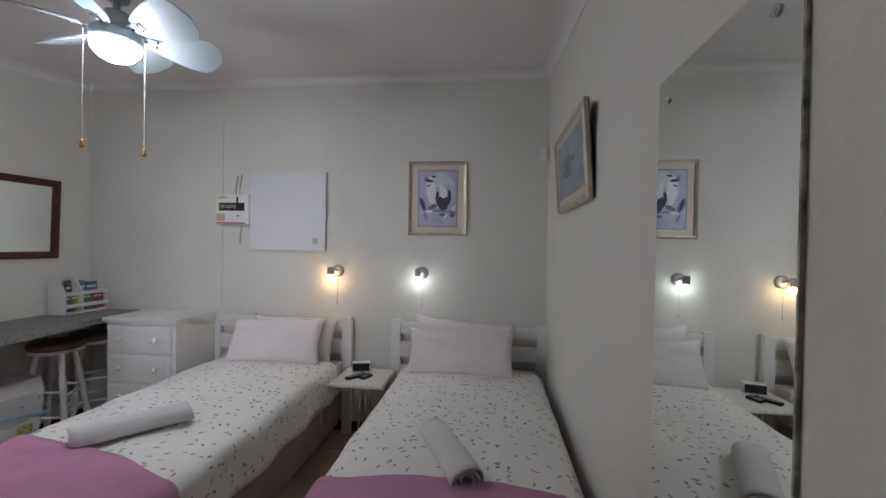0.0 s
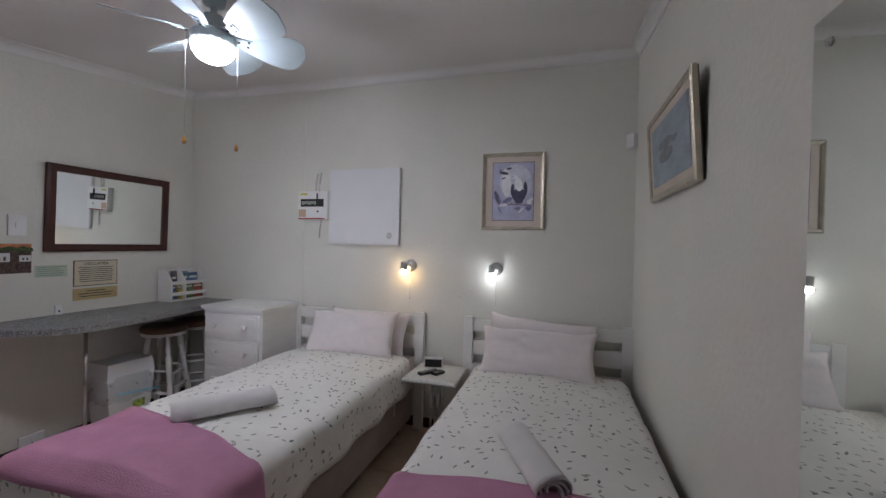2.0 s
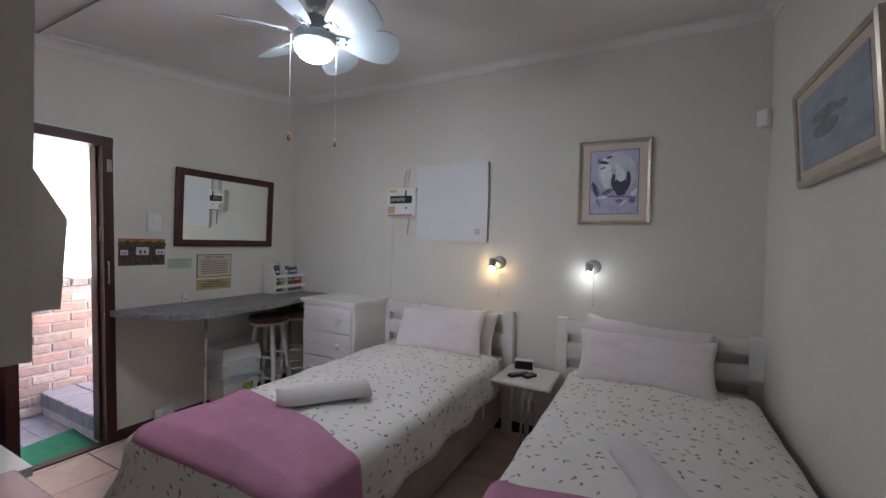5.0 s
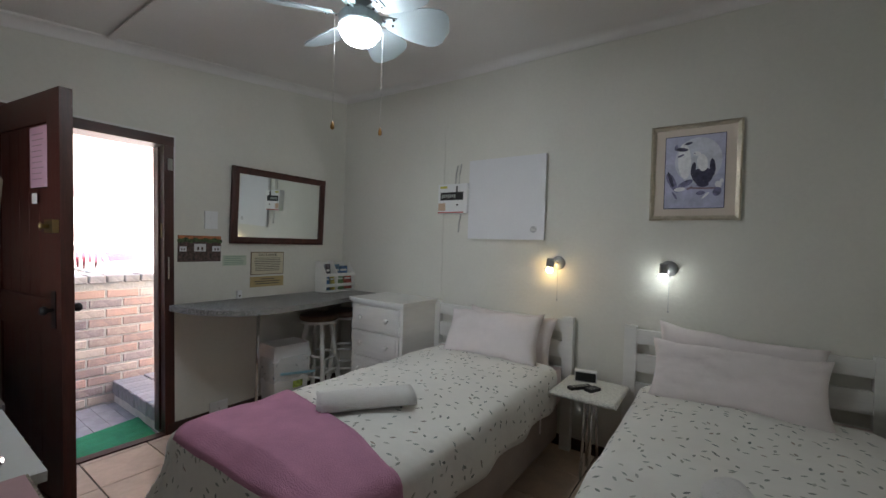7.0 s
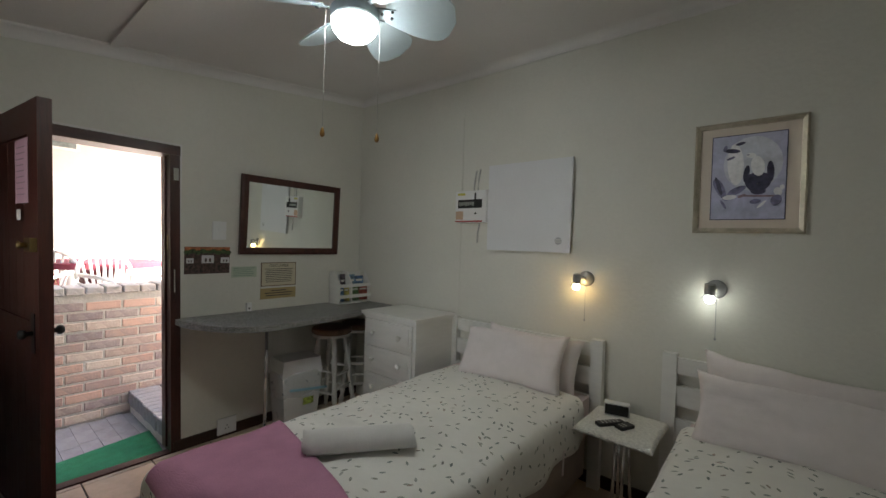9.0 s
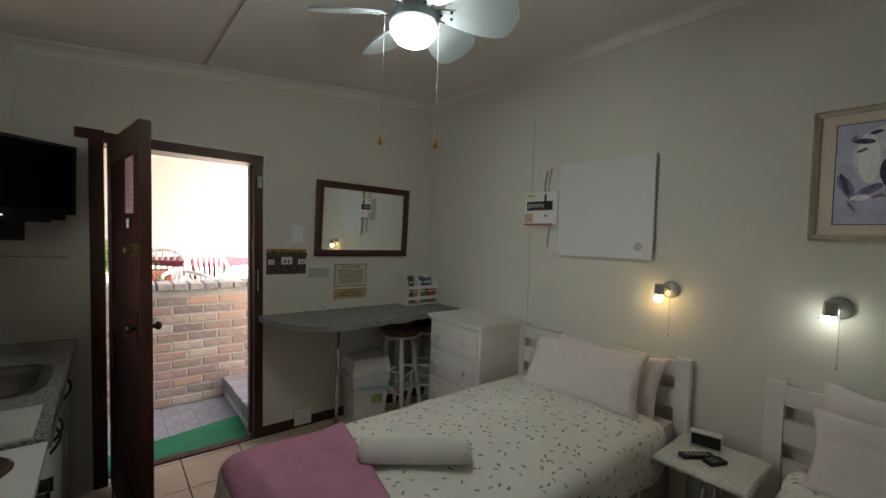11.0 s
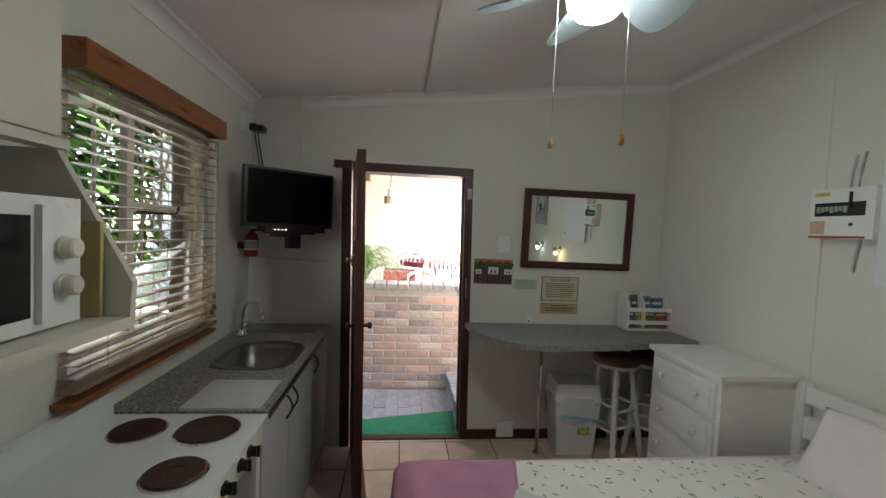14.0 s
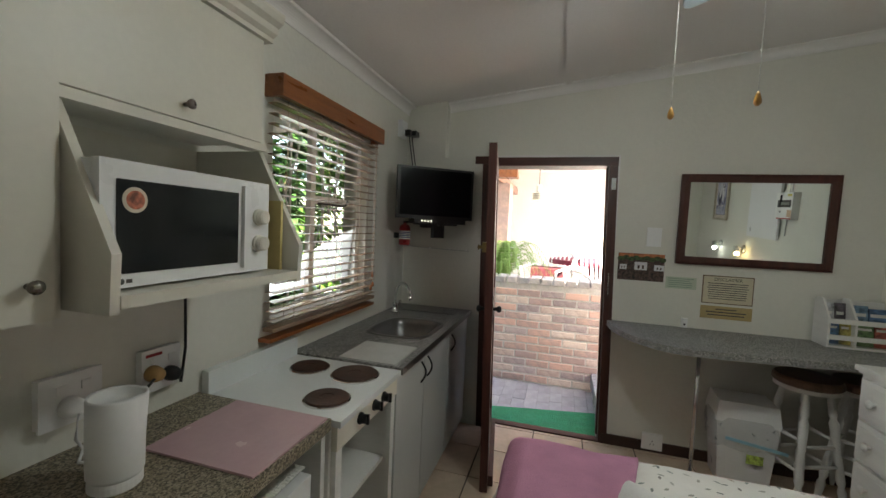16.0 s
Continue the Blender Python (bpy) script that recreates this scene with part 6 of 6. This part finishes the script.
def patio_chair(x, y, rz, cushion):
    c = thing("patio_chair", (x, y, UZ, 0, 0, rz), "white plastic garden armchair with a slatted rounded back", "chair", "patio chairs")
    part("seat", bx(-0.22, 0.22, -0.2, 0.22, 0.40, 0.43), PLASTIC, c, bevel=0.012)
    for sx in (-1, 1):
        for sy in (-1, 1):
            bm = bmesh.new()
            tube(bm, [(sx * 0.25, sy * 0.24, 0.0), (sx * 0.21, sy * 0.19, 0.40)], [0.018, 0.024], 8)
            part("leg", bm, PLASTIC, c, smooth=True)
        bm = bmesh.new()
        tube(bm, [(sx * 0.24, -0.2, 0.42), (sx * 0.28, -0.2, 0.62), (sx * 0.28, 0.0, 0.65), (sx * 0.26, 0.21, 0.66)], 0.02, 8)
        part("armrest", bm, PLASTIC, c, smooth=True)
    bm = bmesh.new()
    pts = []
    for k in range(15):
        a = math.pi * k / 14
        pts.append((0.265 * math.cos(a), 0.24 + 0.05 * math.sin(a), 0.62 + 0.24 * math.sin(a) ** 0.7))
    tube(bm, pts, 0.018, 8)
    part("back_rim", bm, PLASTIC, c, smooth=True)
    for k in range(7):
        x0 = -0.15 + 0.05 * k
        bm = bmesh.new()
        zt = 0.62 + 0.24 * max(0.05, 1 - (x0 * 1.35 / 0.265) ** 2) ** 0.35 - 0.005
        tube(bm, [(x0, 0.215, 0.43), (x0 * 1.2, 0.25, 0.62), (x0 * 1.35, 0.28, zt)], 0.012, 6)
        part("back_slat", bm, PLASTIC, c)
    if cushion:
        q = loose("seat_cushion", bx(x - 0.2, x + 0.2, y - 0.2, y + 0.2, UZ + 0.4305, UZ + 0.64), mat("red striped cushion", (0.11, 0.018, 0.025), 0.9, var=0.4, scale=30, bump=0.2, stretch=(0.3, 0.3, 3)), "dark red striped seat cushion on a patio chair", "cushion", bevel=0.02)


patio_chair(-5.25, 1.62, 118, False)
patio_chair(-5.75, 0.98, 55, True)
patio_chair(-6.9, 1.75, -85, True)


# ---- plants ----
LEAF = mat("bright green leaf", (0.10, 0.24, 0.035), 0.45, var=0.25, scale=6, bump=0.1, per=0.3)
LEAFD = mat("deep green leaf", (0.045, 0.13, 0.03), 0.45, var=0.25, scale=6, bump=0.1, per=0.3)
STEM = mat("brown stem", (0.11, 0.075, 0.045), 0.9, var=0.2, scale=14, bump=0.3)
for lm in (LEAF, LEAFD):
    lm.node_tree.nodes["Principled BSDF"].inputs["Subsurface Weight"].default_value = 0.0


def leaf_at(bm, base, direction, length, width, droop):
    d = direction.normalized()
    side = d.cross(Vector((0, 0, 1)))
    if side.length < 0.05:
        side = Vector((1, 0, 0))
    side.normalize()
    prev = None
    for i in range(6):
        q = i / 5
        c = base + d * length * q + Vector((0, 0, -droop * q * q * length))
        w = width * math.sin(math.pi * min(1, 0.08 + q * 0.92)) ** 0.8
        row = [bm.verts.new(c - side * w + Vector((0, 0, 0.25 * w))), bm.verts.new(c), bm.verts.new(c + side * w + Vector((0, 0, 0.25 * w)))]
        if prev:
            for k in range(2):
                bm.faces.new((prev[k], prev[k + 1], row[k + 1], row[k]))
        prev = row


def shrub(x, y, height, n, length, width, material, label, seed, spread=0.35):
    rnd = random.Random(seed)
    p = thing("garden_shrub", (x, y, GZ - 0.012), label, "shrub", "garden shrubs")
    bm = bmesh.new()
    stems = []
    for k in range(5):
        a = rnd.uniform(0, 6.28)
        tip = Vector((spread * math.cos(a) * rnd.uniform(0.3, 1), spread * 0.6 * math.sin(a) * rnd.uniform(0.3, 1), height * rnd.uniform(0.75, 1.0)))
        mid = Vector((tip.x * 0.3, tip.y * 0.3, tip.z * 0.5))
        tube(bm, [(0, 0, 0), mid, tip], [0.022, 0.014, 0.006], 6)
        stems.append((mid, tip))
    part("trunk", bm, STEM, p)
    bm = bmesh.new()
    for k in range(n):
        mid, tip = stems[k % 5]
        q = rnd.random()
        b = (Vector((0, 0, 0.1)).lerp(mid, q * 2) if q < 0.5 else mid.lerp(tip, q * 2 - 1)) + Vector((rnd.uniform(-0.1, 0.1), rnd.uniform(-0.08, 0.08), 0))
        a = rnd.uniform(0, 6.28)
        leaf_at(bm, b, Vector((math.cos(a), math.sin(a) * 0.8, rnd.uniform(-0.2, 0.7))), length * rnd.uniform(0.6, 1.2), width * rnd.uniform(0.7, 1.2), rnd.uniform(0.2, 0.8))
    part("crown", bm, material, p)


shrub(-1.75, -1.15, 2.4, 240, 0.34, 0.085, LEAF, "broad-leaved green shrub outside the window", 1)
shrub(-2.2, -0.95, 1.9, 300, 0.22, 0.06, LEAFD, "dense dark green shrub outside the window", 2)
shrub(-2.65, -1.1, 2.1, 300, 0.20, 0.055, LEAF, "leafy green shrub outside the window", 3)
shrub(-3.1, -1.3, 2.4, 260, 0.28, 0.06, LEAFD, "tall green shrub outside the window", 4)
shrub(-2.4, -2.3, 3.2, 340, 0.38, 0.10, LEAF, "tall broad-leaved shrub before the fence", 5, 0.6)
shrub(-3.6, -2.2, 3.2, 340, 0.34, 0.09, LEAF, "tall broad-leaved shrub before the fence", 6, 0.6)
shrub(-1.3, -2.1, 3.1, 300, 0.34, 0.09, LEAFD, "tall dark green shrub before the fence", 8, 0.6)
shrub(-4.6, -2.3, 3.1, 300, 0.34, 0.09, LEAFD, "tall dark green shrub before the fence", 9, 0.6)

fn = thing("slat_fence", (0, -3.0, GZ - 0.012), "weathered brown timber slat fence behind the shrubs", "fence")
for k in range(34):
    part("fence_slat", bx(-6.0 + k * 0.16, -6.0 + k * 0.16 + 0.125, -0.012, 0.012, 0.0, 2.35 + 0.03 * (k % 3)), bpy.data.materials["brown stem"], fn)
part("fence_rail", bx(-6.0, -0.5, -0.045, -0.0125, 1.2, 1.28), STEM, fn)

bm = bmesh.new()
rnd = random.Random(21)
for k in range(9500):
    x, z = rnd.uniform(-7.0, 0.3), rnd.uniform(0.1, 3.3)
    y = -2.75 + 0.35 * noise.noise(Vector((x * 1.3, z * 1.3, 4.0))) + rnd.uniform(-0.15, 0.15)
    if noise.noise(Vector((x * 2.1, z * 2.1, 9.0))) > 0.45:
        continue
    a = rnd.uniform(0.3, 2.84)
    leaf_at(bm, Vector((x, y, z)), Vector((math.cos(a), math.sin(a), rnd.uniform(-0.3, 0.6))), rnd.uniform(0.13, 0.28), rnd.uniform(0.03, 0.06), rnd.uniform(0.2, 0.8))
tagged(part("hedge_foliage", bm, LEAF), "dense green hedge foliage along the fence", "hedge", "", "stuff")

# fern on the brick wall
fe = thing("potted_fern", (-4.95, 0.50, UZ), "feathery green fern behind the brick wall", "fern")
bm = bmesh.new()
lathe(bm, [(0.11, 0.0), (0.16, 0.46), (0.17, 0.50), (0.15, 0.50), (0.14, 0.44), (0.02, 0.43)], 20)
part("pot", bm, mat("terracotta", (0.35, 0.15, 0.09), 0.9, bump=0.1), fe)
bm = bmesh.new()
rnd = random.Random(11)
for k in range(70):
    a = rnd.uniform(0, 6.28)
    L = rnd.uniform(0.35, 0.62)
    rise = rnd.uniform(0.75, 1.35)
    pts = []
    for i in range(15):
        q = i / 14
        pts.append(Vector((math.cos(a) * L * q, math.sin(a) * L * q, 0.44 + rise * (1.5 * q - 1.35 * q * q))))
    for i in range(1, 15):
        t = pts[i] - pts[i - 1]
        s = t.cross(Vector((0, 0, 1))).normalized()
        w = 0.062 * math.sin(math.pi * (0.25 + 0.72 * i / 14))
        for sg in (-1, 1):
            for f in (0.0, 0.5):
                b = pts[i - 1] + t * f
                bm.faces.new([bm.verts.new(b), bm.verts.new(b + t * 0.3), bm.verts.new(b + s * sg * w + t * 0.45 + Vector((0, 0, -0.018)))])
part("fronds", bm, mat("fern green", (0.17, 0.30, 0.06), 0.6, var=0.2, bump=0), fe)


# ---- pieces: floor tiles, bricks, paving ----
def chamfered(w, d, h, c):
    bm = bmesh.new()
    vs = box(bm, -w / 2, w / 2, -d / 2, d / 2, -h, 0)
    for v in vs[4:]:
        v.co.x -= math.copysign(c, v.co.x)
        v.co.y -= math.copysign(c, v.co.y)
    lo = [bm.verts.new((x, y, -c)) for x, y in ((-w / 2, -d / 2), (w / 2, -d / 2), (w / 2, d / 2), (-w / 2, d / 2))]
    bm.faces.ensure_lookup_table()
    for f in list(bm.faces)[2:]:
        bm.faces.remove(f)
    for k in range(4):
        j = (k + 1) % 4
        bm.faces.new((vs[k], vs[j], lo[j], lo[k]))
        bm.faces.new((lo[k], lo[j], vs[4 + j], vs[4 + k]))
    bmesh.ops.recalc_face_normals(bm, faces=bm.faces)
    return bm


def piece_mesh(name, bm, material):
    me = bpy.data.meshes.new(name)
    bm.to_mesh(me)
    bm.free()
    me.materials.append(material)
    return me


floor = bpy.data.objects["floor"]
P = 0.345
tile_me = piece_mesh("floor_tile", chamfered(P - 0.007, P - 0.007, 0.009, 0.0015), TILE)
ox, oy = -3.02, 1.02
cuts = {}
for i in range(-2, 11):
    for j in range(-8, 7):
        x0, x1, y0, y1 = ox + i * P, ox + (i + 1) * P, oy + j * P, oy + (j + 1) * P
        if x1 < XW + 0.02 or x0 > XE - 0.02 or y1 < YB + 0.02 or y0 > YN - 0.02:
            continue
        if y1 < YS and x1 < XP:
            continue
        cx0, cx1, cy0, cy1 = max(x0, XW + 0.001), min(x1, XE - 0.001), max(y0, YB), min(y1, YN - 0.001)
        if cy1 <= YS + 0.05 and cx0 < XP:
            cx0 = XP
        w, d = round(cx1 - cx0, 3), round(cy1 - cy0, 3)
        if w < 0.02 or d < 0.02:
            continue
        if abs(w - P) < 0.002 and abs(d - P) < 0.002:
            me = tile_me
        else:
            me = cuts.get((w, d)) or piece_mesh("floor_tile", chamfered(w - 0.007, d - 0.007, 0.009, 0.0015), TILE)
            cuts[(w, d)] = me
        ob = new("floor_tile", me)
        ob.parent = floor
        ob.matrix_local = pose((cx0 + cx1) / 2, (cy0 + cy1) / 2, 0.002 + random.uniform(-0.0005, 0.0005), random.uniform(-0.12, 0.12), random.uniform(-0.12, 0.12), 0)


def brick_mesh(w, d, h, c, material, n):
    """A brick lying in the wall's face: w along y, h up, d out of the wall; edges worn."""
    out = []
    for k in range(n):
        bm = bmesh.new()
        vs = box(bm, -d, 0, -w / 2, w / 2, -h / 2, h / 2)
        bmesh.ops.bevel(bm, geom=[e for e in bm.edges], offset=c, segments=1, affect="EDGES")
        for v in bm.verts:
            v.co += Vector((noise.noise(v.co * 31 + Vector((k * 7.7, 0, 0))), noise.noise(v.co * 29 + Vector((0, k * 5.1, 0))), noise.noise(v.co * 33))) * 0.004
        bmesh.ops.recalc_face_normals(bm, faces=bm.faces)
        out.append(piece_mesh("brick", bm, material))
    return out


BW, BH = 0.232, 0.0795
full = brick_mesh(BW - 0.014, 0.05, BH - 0.014, 0.004, BRICK, 5) + brick_mesh(BW - 0.014, 0.05, BH - 0.014, 0.004, BRICKPALE, 2) + brick_mesh(BW - 0.016, 0.05, BH - 0.015, 0.004, BRICKGREY, 2)
for r in range(12):
    for k in range(-4, 11):
        y = k * BW + (BW / 2 if r % 2 else 0) + 0.04
        if y < -0.9 or y > 2.6:
            continue
        ob = new("brick", random.choice(full))
        ob.parent = bw
        ob.matrix_local = pose(0.012 + random.uniform(-0.003, 0.003), y + random.uniform(-0.003, 0.003), 0.042 + r * BH + random.uniform(-0.002, 0.002), random.uniform(-0.8, 0.8), 0, random.uniform(-0.6, 0.6))
cap = brick_mesh(0.105, 0.29, 0.062, 0.007, CAPB, 4)
for k in range(30):
    ob = new("coping_brick", random.choice(cap))
    ob.parent = bw
    ob.matrix_local = pose(0.035 + random.uniform(-0.004, 0.004), -0.85 + k * 0.117, 1.040 + random.uniform(-0.003, 0.003), 0, random.uniform(-0.8, 0.8), random.uniform(-1, 1))
tread = brick_mesh(0.075, 0.215, 0.11, 0.006, PAVE, 4)
for k in range(11):
    ob = new("step_brick", random.choice(tread))
    ob.parent = stp
    ob.matrix_local = pose(BWX + 0.045 + k * 0.0815, 1.485 + random.uniform(-0.003, 0.003), 0.085, 0, random.uniform(-0.6, 0.6), -90)
for k in range(4):
    for j in range(4):
        ob = new("step_brick", random.choice(brick_mesh(0.1, 0.2, 0.05, 0.005, PAVE, 1)) if (k, j) == (0, 0) else bpy.data.objects["step_brick.011"].data)
        ob.parent = stp
        ob.matrix_local = pose(BWX + 0.21 + k * 0.205, 1.76 + j * 0.11, 0.117, 0, 0, 0)
pav = piece_mesh("paving_brick", chamfered(0.2135, 0.1085, 0.04, 0.002), PAVE)
gnd = bpy.data.objects["ground"]
for i in range(5):
    for j in range(16):
        ob = new("paving_brick", pav)
        ob.parent = gnd
        ob.matrix_local = pose(-4.40 + i * 0.215 + (0.05 if j % 2 else 0) - 0.02, -0.15 + j * 0.11, GZ + random.uniform(-0.003, 0.001))
